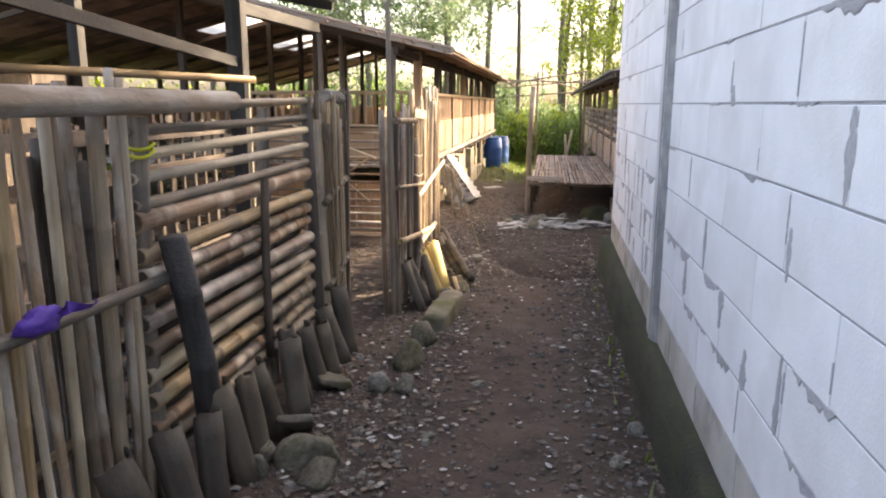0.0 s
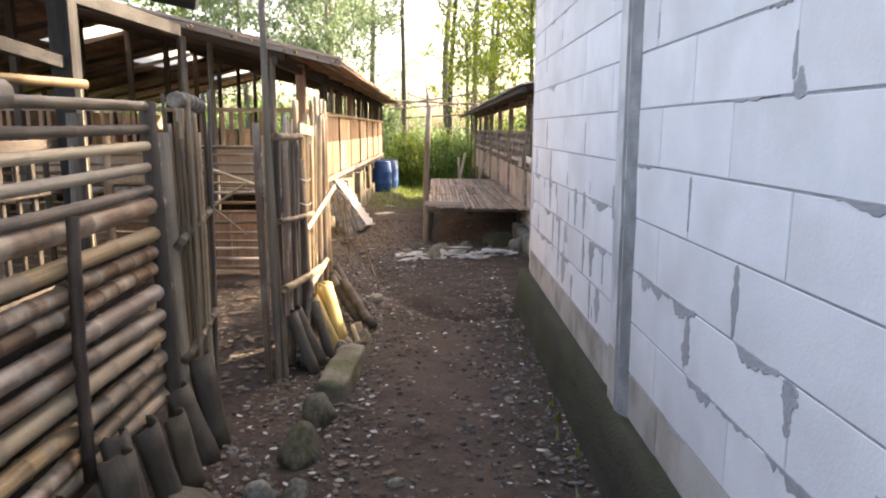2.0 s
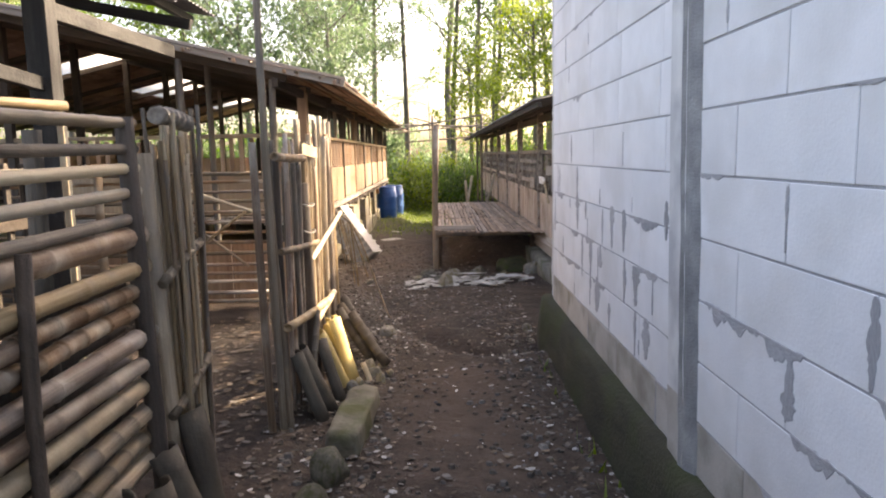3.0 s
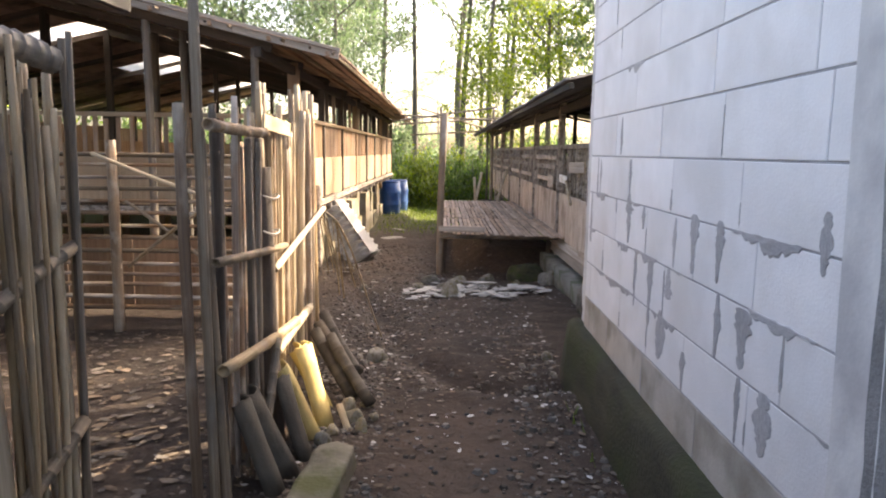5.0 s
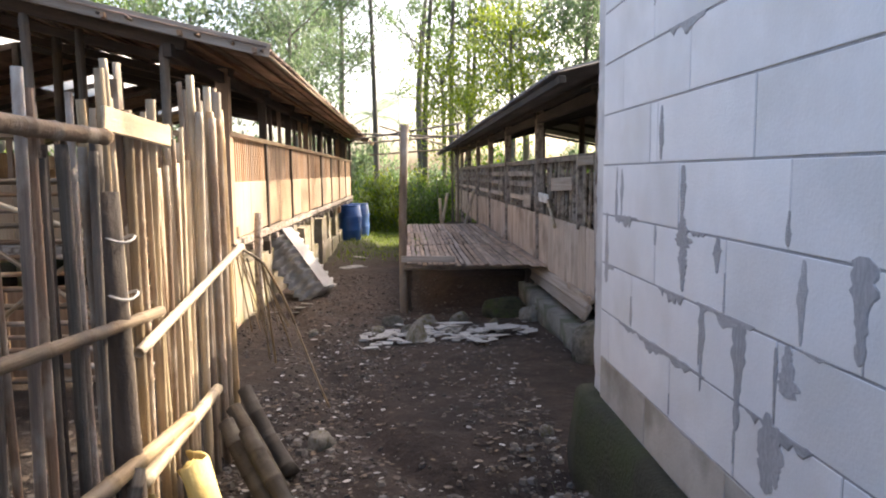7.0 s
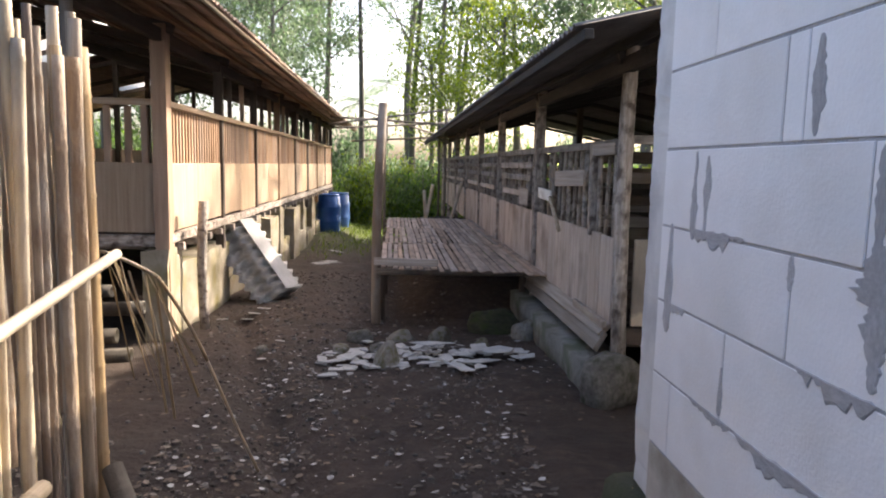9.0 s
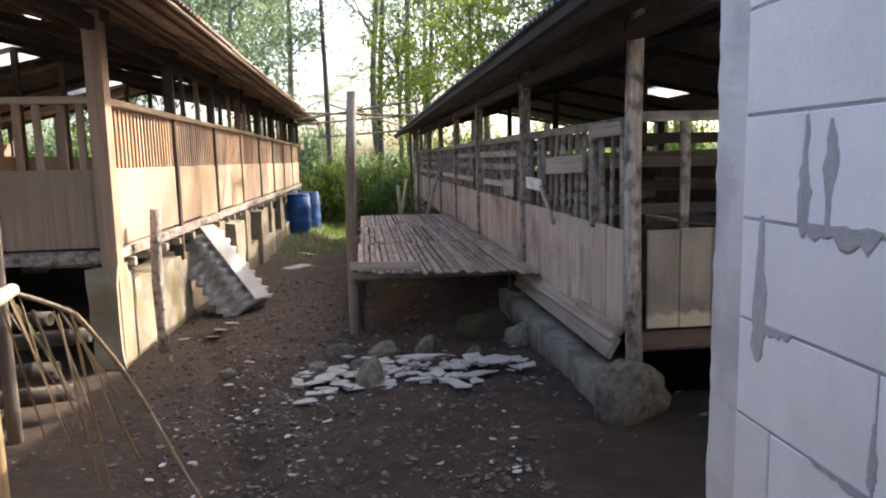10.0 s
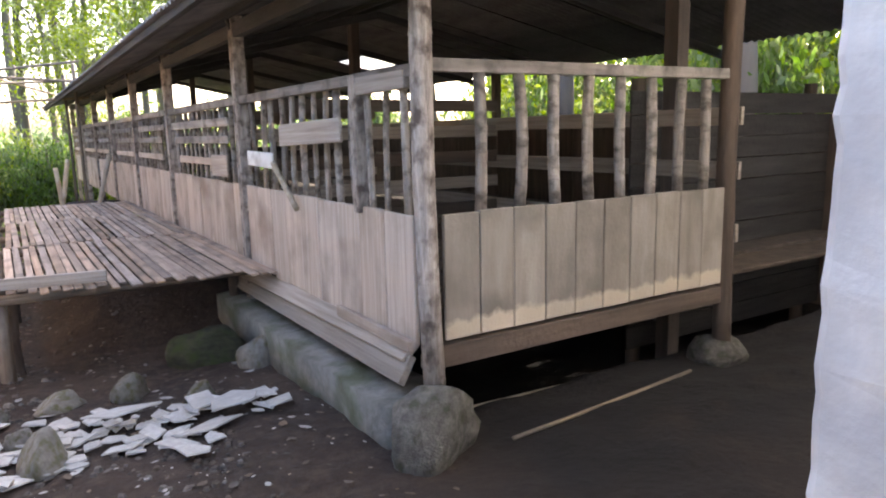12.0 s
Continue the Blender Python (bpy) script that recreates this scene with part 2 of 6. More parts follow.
def soil():
    """Trodden earth, paler along the middle of the path, with patches darkened for damp and shade; grass towards the
    trees.
    """
    m = bpy.data.materials.new("trodden_earth")
    m.use_nodes = True
    n, l = m.node_tree.nodes, m.node_tree.links
    p = n["Principled BSDF"]
    co = n.new("ShaderNodeTexCoord")
    def noise_at(scale, detail, lo, hi):
        t = n.new("ShaderNodeTexNoise")
        t.inputs["Scale"].default_value, t.inputs["Detail"].default_value, t.inputs["Roughness"].default_value = scale, detail, 0.65
        l.new(co.outputs["Object"], t.inputs["Vector"])
        r = n.new("ShaderNodeMapRange")
        r.inputs["From Min"].default_value, r.inputs["From Max"].default_value = lo, hi
        l.new(t.outputs["Fac"], r.inputs["Value"])
        return r.outputs[0]
    def mixed(fac, a, b):
        x = n.new("ShaderNodeMix")
        x.data_type = "RGBA"
        l.new(fac, x.inputs["Factor"])
        for sock, v in (("A", a), ("B", b)):
            if isinstance(v, tuple):
                x.inputs[sock].default_value = (*v, 1)
            else:
                l.new(v, x.inputs[sock])
        return x.outputs["Result"]
    c = mixed(noise_at(1.1, 6, 0.35, 0.65), (0.024, 0.0145, 0.0095), (0.06, 0.039, 0.027))
    c = mixed(noise_at(14, 6, 0.45, 0.75), c, (0.085, 0.058, 0.041))
    c = mixed(noise_at(38, 4, 0.58, 0.72), c, (0.016, 0.012, 0.009))
    sep = n.new("ShaderNodeSeparateXYZ")
    l.new(co.outputs["Object"], sep.inputs[0])
    def ramp(src, lo, hi):
        q = n.new("ShaderNodeMapRange")
        q.inputs["From Min"].default_value, q.inputs["From Max"].default_value = lo, hi
        l.new(src, q.inputs["Value"])
        return q.outputs[0]
    def times(a, b):
        q = n.new("ShaderNodeMath")
        q.operation = "MULTIPLY"
        l.new(a, q.inputs[0])
        l.new(b, q.inputs[1])
        return q.outputs[0]
    # the worn line where feet go, paler and finer
    worn = times(times(ramp(sep.outputs["X"], -0.75, -0.3), ramp(sep.outputs["X"], 0.3, -0.05)), ramp(sep.outputs["Y"], 7.4, 6.6))
    c = mixed(times(worn, noise_at(2.3, 6, 0.3, 0.6)), c, (0.1, 0.066, 0.045))
    # damp earth about the drain, with the shade past the wall corner painted in
    damp_shaded = times(times(ramp(sep.outputs["Y"], 6.2, 7.8), ramp(sep.outputs["Y"], 11.0, 8.6)), noise_at(1.3, 7, 0.3, 0.7))
    c = mixed(damp_shaded, c, (0.022, 0.0155, 0.0115))
    # shade painted into the earth under the pen and towards the block building
    pen_shade = times(times(ramp(sep.outputs["X"], 0.95, 1.35), ramp(sep.outputs["Y"], 8.0, 8.9)), noise_at(1.7, 5, 0.2, 0.45))
    c = mixed(pen_shade, c, (0.009, 0.007, 0.006))
    far = n.new("ShaderNodeMapRange")
    far.inputs["From Min"].default_value, far.inputs["From Max"].default_value = 17.0, 25.0
    l.new(sep.outputs["Y"], far.inputs["Value"])
    wob = n.new("ShaderNodeMath")
    wob.operation = "MULTIPLY"
    l.new(far.outputs[0], wob.inputs[0])
    l.new(noise_at(0.9, 5, 0.2, 0.5), wob.inputs[1])
    c = mixed(wob.outputs[0], c, (0.07, 0.095, 0.025))
    l.new(c, p.inputs["Base Color"])
    p.inputs["Roughness"].default_value = 0.95
    b1 = n.new("ShaderNodeBump")
    b1.inputs["Strength"].default_value, b1.inputs["Distance"].default_value = 0.7, 0.02
    l.new(noise_at(22, 8, 0.2, 0.8), b1.inputs["Height"])
    l.new(b1.outputs[0], p.inputs["Normal"])
    return m
SOIL = soil()

# ---- building helpers ----
R = random.Random(7)
WORLD = {}

def smooth(me, on=True):
    me.polygons.foreach_set("use_smooth", [on] * len(me.polygons))
    return me

def mesh_of(bm, name="mesh", shade=False):
    me = bpy.data.meshes.new(name)
    bm.normal_update()
    bm.to_mesh(me)
    bm.free()
    return smooth(me, shade)

def data_mesh(name, verts, faces, shade=False):
    me = bpy.data.meshes.new(name)
    me.from_pydata([tuple(v) for v in verts], [], faces)
    me.update()
    return smooth(me, shade)

def thing(name, at, label, category, group="", kind=""):
    """An empty at a thing's base, to which its parts belong."""
    ob = new(name)
    ob.empty_display_size = 0.1
    ob.matrix_basis = Matrix.Translation(at)
    WORLD[ob] = ob.matrix_basis.copy()
    return tagged(ob, label, category, group, kind)

def part(name, me, mat, parent=None, m=None, label=""):
    """Links a mesh (or a bmesh) as one object under a thing or a part, at the world pose m."""
    if isinstance(me, bmesh.types.BMesh):
        me = mesh_of(me, name)
    if not me.materials:
        me.materials.append(mat)
    ob = new(name, me)
    m = m or Matrix()
    if me.materials[0] != mat:
        ob.material_slots[0].link = "OBJECT"
        ob.material_slots[0].material = mat
    if parent:
        ob.parent = parent
        ob.matrix_basis = WORLD[parent].inverted() @ m
    else:
        ob.matrix_basis = m
    WORLD[ob] = m.copy()
    return tagged(ob, label) if label else ob

def single(name, me, mat, m, label, category, group="", kind=""):
    return tagged(part(name, me, mat, None, m), label, category, group, kind)

DRAIN = [(-1.6, 11.8), (-0.95, 9.3), (-0.55, 7.95), (-0.22, 7.45), (0.12, 7.4), (0.5, 7.5)]
def seg_dist(x, y, a, b):
    dx, dy = b[0] - a[0], b[1] - a[1]
    t = max(0.0, min(1.0, ((x - a[0]) * dx + (y - a[1]) * dy) / (dx * dx + dy * dy)))
    return math.hypot(x - a[0] - t * dx, y - a[1] - t * dy)

def gz(x, y):
    """The height of the ground."""
    z = float(np.interp(y, [-3, 3, 5, 7.5, 9.2, 10.8, 13, 17, 23, 32, 80], [0.06, 0.05, -0.02, -0.04, -0.06, -0.1, -0.17, -0.35, -0.58, -0.75, -0.9]))
    if abs(x) < 14 and y < 45:
        z += 0.035 * noise.noise((x * 0.8, y * 0.8, 3)) + 0.014 * noise.noise((x * 3.5, y * 3.5, 9))
        z += 0.24 * min(1.0, max(0.0, (y - 11.9) / 0.7)) * min(1.0, max(0.0, (x + 0.2) / 0.35)) * min(1.0, max(0.0, (17.2 - y) / 0.5))
        z += 0.035 * max(0.0, 1 - abs(x + 1.25) / 0.4) * (1.0 if y < 8.2 else 0.0)
        if -2.2 < x < 1.2 and 6.6 < y < 12.4:       # a shallow drain across the path, with a hollow beside the wall
            d = min(seg_dist(x, y, a, b) for a, b in zip(DRAIN, DRAIN[1:]))
            z -= 0.07 * math.exp(-(d / 0.11) ** 2) - 0.012 * math.exp(-((d - 0.26) / 0.1) ** 2)
            z -= 0.11 * math.exp(-((x - 0.22) / 0.26) ** 2 - ((y - 7.6) / 0.24) ** 2)
        z += 0.2 * min(1.0, max(0.0, (-1.1 - x) / 0.4)) * min(1.0, max(0.0, (y - 19.5) / 2)) * min(1.0, max(0.0, (27 - y) / 2))
        z += 0.012 * noise.noise((x * 8, y * 8, 5))
        if x > 1.15:                                  # a hollow added under the pen to deepen its shade
            z -= 0.4 * min(1.0, (x - 1.15) / 0.35) * min(1.0, max(0.0, (y - 9.7) / 0.4)) * min(1.0, max(0.0, (5.3 - x) / 0.3)) * min(1.0, max(0.0, (24.0 - y) / 1.0))
    return z

CACHE = {}

def box(sx, sy, sz, bevel=0.004, jitter=0.0, seed=0):
    """A box standing on its base, with softened, slightly uneven edges."""
    key = ("box", round(sx, 3), round(sy, 3), round(sz, 3), bevel, jitter, seed)
    if key not in CACHE:
        bm = bmesh.new()
        bmesh.ops.create_cube(bm, size=1, matrix=Matrix.Diagonal((sx, sy, sz, 1)))
        rr = random.Random(seed)
        for v in bm.verts:
            v.co += Vector([rr.uniform(-1, 1) * jitter for _ in range(3)])
            v.co.z += sz / 2
        if bevel:
            bmesh.ops.bevel(bm, geom=bm.edges[:], offset=min(bevel, min(sx, sy, sz) * 0.3), segments=1, affect="EDGES")
        CACHE[key] = mesh_of(bm, "box")
    return CACHE[key]

def culm(length, r, step, seed, sides=7, bend=0.012, knot=1.14, hollow=False):
    """A bamboo stem along z with swollen nodes and a slight bow."""
    rr = random.Random(seed)
    rings = [(0.0, r)]
    z = step * rr.uniform(0.3, 0.9)
    while z < length - 0.03:
        rings += [(z - 0.01, r * 0.98), (z, r * knot), (z + 0.012, r * 0.97)]
        z += step * rr.uniform(0.85, 1.15)
    rings.append((length, r * 0.93))
    a, b = rr.uniform(-bend, bend), rr.uniform(-bend, bend)
    verts, faces = [], []
    for z, q in rings:
        s = math.sin(math.pi * z / length)
        for k in range(sides):
            w = 2 * math.pi * k / sides
            verts.append((a * s + q * math.cos(w), b * s + q * math.sin(w), z))
    n = sides
    for i in range(len(rings) - 1):
        for k in range(n):
            faces.append((i * n + k, i * n + (k + 1) % n, (i + 1) * n + (k + 1) % n, (i + 1) * n + k))
    top = len(rings) - 1
    if hollow:
        for ring, dz, z in ((0, 0.05, 0.0), (top, -0.05, length)):
            base = len(verts)
            for k in range(n):
                x, y, zz = verts[ring * n + k]
                verts.append((x * 0.75, y * 0.75, zz))
            for k in range(n):
                x, y, zz = verts[ring * n + k]
                verts.append((x * 0.72, y * 0.72, zz + dz))
            for k in range(n):
                q1 = (ring * n + k, ring * n + (k + 1) % n, base + (k + 1) % n, base + k)
                q2 = (base + k, base + (k + 1) % n, base + n + (k + 1) % n, base + n + k)
                faces += [q1[::-1], q2[::-1]] if ring == 0 else [q1, q2]
            cap = tuple(base + n + k for k in range(n))
            faces.append(cap[::-1] if ring == 0 else cap)
    else:
        faces.append(tuple(range(n))[::-1])
        faces.append(tuple(top * n + k for k in range(n)))
    return data_mesh("culm", verts, faces, True)

POOL = {
    "thin": [(culm(1.5, 0.014, 0.24, k, 6, 0.02), 1.5, 0.014) for k in range(6)],
    "mid": [(culm(1.8, 0.034, 0.3, 20 + k, 9, 0.012, 1.1, True), 1.8, 0.034) for k in range(6)],
    "log": [(culm(1.6, 0.05, 0.5, 40 + k, 10, 0.03, 1.04), 1.6, 0.05) for k in range(4)],
}

def pole(name, a, b, r, mat, parent=None, pool="mid", label="", flat=1.0):
    """A stem from a to b."""
    me, length, r0 = POOL[pool][R.randrange(len(POOL[pool]))]
    a, b = Vector(a), Vector(b)
    m = Matrix.Translation(a) @ (b - a).to_track_quat("Z", "Y").to_matrix().to_4x4()
    m = m @ Matrix.Rotation(R.uniform(0, 6.28) if flat == 1.0 else 0, 4, "Z") @ Matrix.Diagonal((r / r0, r / r0 * flat, (b - a).length / length, 1))
    return part(name, me, mat, parent, m, label)

def plank(name, a, b, width, thick, mat, parent=None, up=(0, 0, 1), label="", seed=None):
    """A sawn board from a to b; its width lies along up."""
    a, b, up = Vector(a), Vector(b), Vector(up)
    z = (b - a).normalized()
    x = (up - up.dot(z) * z).normalized()
    y = z.cross(x)
    m = Matrix((( x.x, y.x, z.x, a.x), (x.y, y.y, z.y, a.y), (x.z, y.z, z.z, a.z), (0, 0, 0, 1)))
    return part(name, box(width, thick, round((b - a).length, 2), 0.003, 0.003, R.randrange(4) if seed is None else seed), mat, parent, m, label)

def rock(seed, cuts=13, sub=3):
    rr = random.Random(seed)
    bm = bmesh.new()
    bmesh.ops.create_icosphere(bm, subdivisions=sub, radius=1)
    planes = [(Vector([rr.gauss(0, 1) for _ in range(3)]).normalized(), rr.uniform(0.58, 0.84)) for _ in range(cuts)]
    for v in bm.verts:
        for nn, d in planes:
            k = v.co.dot(nn) - d
            if k > 0:
                v.co -= nn * k * 0.97
        v.co *= 1 + 0.12 * noise.noise(v.co * 1.6 + Vector((seed, 0, 0))) + 0.06 * noise.noise(v.co * 5 + Vector((0, seed, 0)))
        v.co.z = v.co.z * 0.9 + 0.5
    return mesh_of(bm, "rock", True)

ROCKS = [rock(k) for k in range(6)]

def stone(x, y, sx, sy, sz, label="grey weathered field stone lying on the earth", name="stone", mat=None, turn=None, k=None, z=None, group="stones"):
    m = Matrix.Translation((x, y, (gz(x, y) if z is None else z) - sz * 0.25)) @ pose(0, 0, 0, 0, 0, R.uniform(0, 360) if turn is None else turn) @ Matrix.Diagonal((sx / 2, sy / 2, sz * 0.85, 1))
    return single(name, ROCKS[R.randrange(6) if k is None else k], mat or STONE, m, label, "stone", group)

# ---- ground ----
def steps(*spans):
    out = []
    for a, b, n in spans:
        out += list(np.linspace(a, b, n, endpoint=False))
    return out + [spans[-1][1]]

gx = steps((-400, -40, 5), (-40, -6, 12), (-6, -2.2, 40), (-2.2, 1.4, 90), (1.4, 5.6, 40), (5.6, 40, 14), (40, 400, 5))
gy = steps((-400, -40, 5), (-40, -2, 12), (-2, 1.6, 30), (1.6, 12.4, 220), (12.4, 20, 76), (20, 45, 40), (45, 400, 8))
verts = [(x, y, gz(x, y)) for y in gy for x in gx]
nx = len(gx)
faces = [(j * nx + i, j * nx + i + 1, (j + 1) * nx + i + 1, (j + 1) * nx + i) for j in range(len(gy) - 1) for i in range(nx - 1)]
single("ground", data_mesh("ground", verts, faces, True), SOIL, Matrix(), "trodden dark brown earth with stones and dry litter", "ground", kind="structure")

# ---- block wall ----
WX, WY0, WY1, WTOP, PITCH = 0.5, -3.0, 7.62, 5.3, 0.21
def span(name, x0, x1, y0, y1, z0, z1, mat, parent=None, label="", bevel=0.004):
    return part(name, box(x1 - x0, y1 - y0, z1 - z0, bevel), mat, parent, Matrix.Translation(((x0 + x1) / 2, (y0 + y1) / 2, z0)), label)

wall = span("wall_right", WX + 0.003, WX + 0.12, WY0, WY1 - 0.15, 0.2, WTOP, MORTAR, None, "", 0)
tagged(wall, "wall of white aerated concrete blocks with grey mortar smears", "wall", kind="structure")
plinth = bmesh.new()
prof = [(0.7, -0.4), (0.42, -0.4), (0.405, 0.0), (0.42, 0.19), (0.435, 0.29), (0.46, 0.31), (0.51, 0.313), (0.7, 0.313)]
ys = list(np.linspace(WY0, WY1 + 0.03, 90))
rows_v = [[plinth.verts.new((x + (0.018 * noise.noise((x * 6, y * 2.2, z * 5)) if x < 0.5 else 0), y, z + (0.012 * noise.noise((5, y * 3, z * 4)) if z > 0.1 else 0))) for x, z in prof] for y in ys]
for a, b in zip(rows_v, rows_v[1:]):
    for k in range(len(prof) - 1):
        plinth.faces.new((a[k], b[k], b[k + 1], a[k + 1]))
for row in (rows_v[0], rows_v[-1]):
    plinth.faces.new(row if row is rows_v[0] else row[::-1])
bmesh.ops.recalc_face_normals(plinth, faces=plinth.faces)
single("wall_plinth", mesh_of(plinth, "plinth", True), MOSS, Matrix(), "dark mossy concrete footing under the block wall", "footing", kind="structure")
wall_end = span("wall_end", WX + 0.12, 7.0, WY1 - 0.12, WY1, -0.4, WTOP, PLASTER, None, "", 0)
tagged(wall_end, "plain grey end wall of the block building", "wall", kind="structure")
wall_far = span("wall_far_side", 6.9, 7.0, WY0, WY1 - 0.124, -0.4, WTOP, PLASTER, None, "", 0)
tagged(wall_far, "plain grey side wall of the block building", "wall", kind="structure")
wall_back = span("wall_rear", WX + 0.124, 6.896, WY0, WY0 + 0.1, -0.4, WTOP, PLASTER, None, "", 0)
tagged(wall_back, "plain grey rear wall of the block building", "wall", kind="structure")
roof_bld = span("roof_flat", WX - 0.0, 7.0, WY0, WY1, WTOP + 0.003, WTOP + 0.12, PLASTER, None, "", 0)
tagged(roof_bld, "flat grey concrete roof of the block building", "roof", kind="structure")
for za, zb, mat, name in ((0.31, 0.56, BLOCK_LOW, "column_foot"), (0.56, WTOP, CORNER, "column")):
    col = bmesh.new()
    rows_c = []
    for k in range(61):
        z = za + (zb - za) * k / 60
        y0 = 4.60 + 0.055 * min(1.0, (z - 0.3) / 1.4)
        w = [0.004 * noise.noise((q, z * 5, 2)) + 0.003 * noise.noise((q, z * 19, 6)) for q in range(4)]
        rows_c.append([col.verts.new(p) for p in ((WX + 0.03, y0 + w[0], z), (WX - 0.024, y0 + w[0], z), (WX - 0.03 + w[1] * 0.5, y0 + 0.007 + w[0], z), (WX - 0.029 + w[2] * 0.5, y0 + 0.17 + w[3], z), (WX + 0.03, y0 + 0.185 + w[3] * 3, z))])
    for p, q in zip(rows_c, rows_c[1:]):
        for k in range(4):
            col.faces.new((p[k], q[k], q[k + 1], p[k + 1]))
    bmesh.ops.recalc_face_normals(col, faces=col.faces)
    part(name, mesh_of(col, name), mat, wall, None, "pale grey plastered column" if name == "column" else "stained foot of the column")
# rough lip whose dark colour stands for the column's shaded near side
lip = bmesh.new()
rows_c = []
for k in range(80):
    z = 0.31 + (WTOP - 0.31) * k / 79
    y0 = 4.602 + 0.055 * min(1.0, (z - 0.3) / 1.4)
    w = 0.012 * noise.noise((3, z * 4, 2)) + 0.007 * noise.noise((8, z * 17, 6))
    rows_c.append([lip.verts.new(p) for p in ((WX + 0.01, y0 - 0.06 + w, z), (WX - 0.006, y0 - 0.05 + w, z), (WX - 0.026, y0 - 0.012, z), (WX - 0.036, y0 + 0.035 + w, z), (WX - 0.02, y0 + 0.042 + w, z))])
for p, q in zip(rows_c, rows_c[1:]):
    for k in range(4):
        lip.faces.new((p[k], q[k], q[k + 1], p[k + 1]))
bmesh.ops.recalc_face_normals(lip, faces=lip.faces)
part("column_edge", mesh_of(lip, "column_edge"), EDGE, wall, None, "rough mortar lip darkened as the shaded edge of the column")
cc = bmesh.new()
crn = [(-0.085, -0.075), (-0.085, 0.06), (-0.078, 0.072), (-0.06, 0.078), (0.085, 0.078), (0.085, -0.075)]
rings = []
for k in range(150):
    z = (WTOP - 0.34) * k / 149
    rings.append([cc.verts.new((x + 0.006 * noise.noise((x * 9, y * 9, z * 7)) + 0.004 * noise.noise((1, y * 9, z * 26)), y + (0.004 * noise.noise((x * 9, 4, z * 9)) + 0.006 * noise.noise((x, 7, z * 34)) if y > 0 else 0), z)) for x, y in crn])
for a, b in zip(rings, rings[1:]):
    for k in range(6):
        cc.faces.new((a[k], b[k], b[(k + 1) % 6], a[(k + 1) % 6]))
cc.faces.new(rings[0])
cc.faces.new(rings[-1][::-1])
bmesh.ops.recalc_face_normals(cc, faces=cc.faces)
part("corner_column", mesh_of(cc, "corner_column", False), CORNER, wall, Matrix.Translation((WX + 0.098, WY1 - 0.07, 0.313)), "pale grey plastered corner column with a ragged edge")

JOINTS = {  # head joints along the wall, course by course, from the footing up
    -1: (2.4, 3.0, 3.6, 4.2, 5.0, 5.62, 6.26, 6.9), 0: (2.45, 3.05, 3.64, 4.25, 5.25, 5.77, 6.22, 6.67, 7.35), 1: (2.07, 2.68, 3.34, 3.98, 5.07, 5.51, 6.03, 6.45, 7.07),
    2: (2.41, 3.0, 3.65, 4.29, 5.26, 5.73, 6.3, 6.83, 7.4), 3: (2.15, 2.77, 3.41, 4.02, 5.385, 6.0, 6.63, 7.27), 4: (2.44, 3.07, 3.75, 4.33, 4.95, 5.55, 6.17, 6.83, 6.9),
    5: (2.2, 2.8, 3.45, 4.05, 5.03, 5.65, 6.57, 7.21), 6: (2.55, 3.18, 3.79, 4.42, 5.0, 5.61, 6.26, 6.88)}
smears = []
for c in range(-1, 14):
    z0 = 0.5 + PITCH * c if c >= 0 else 0.31
    z1 = 0.5 + PITCH * (c + 1)
    js = JOINTS.get(c) or tuple(2.3 + 0.3 * (c % 2) + 0.62 * k + R.uniform(-0.06, 0.06) for k in range(9))
    cuts = [WY0, 0.0, 0.6, 1.2, 1.75] + [j for j in js if j < 7.44] + [WY1 - 0.145]
    for y0, y1 in zip(cuts, cuts[1:]):
        if y1 - y0 < 0.03:
            continue
        pieces = []
        if y0 < 4.64:
            pieces.append((y0, min(y1, 4.66)))
        if y1 > 4.84:
            pieces.append((max(y0, 4.79), y1))
        for a, b in pieces:
            gap = R.uniform(0.0015, 0.004)
            part("block", box(0.06, round(b - a - 2 * gap, 3), round(z1 - z0 - 0.007, 3), 0.0015), BLOCK_LOW if c < 0 else BLOCK, wall,
                 Matrix.Translation((WX + 0.03 + R.uniform(-0.0008, 0.001), (a + b) / 2, z0 + 0.0035)) @ pose(0, 0, 0, R.uniform(-0.06, 0.06), 0, 0))
    for j in js:
        if 1.9 < j < 7.42 and abs(j - 4.72) > 0.16 and c < 9:
            if R.random() < (0.6 if c < 4 else 0.3):       # pressed-out mortar down a head joint
                h = R.uniform(0.06, 0.19)
                smears.append(("run", j, R.uniform(z0 + h, z1), h, R.uniform(0.007, 0.024)))
            if c > -1 and R.random() < (0.4 if c < 4 else 0.2):   # and hanging from a bed joint
                w = R.uniform(0.1, 0.35)
                smears.append(("bed", j + R.uniform(-0.3, 0.3), z0 + 0.004, w, R.uniform(0.012, 0.035)))

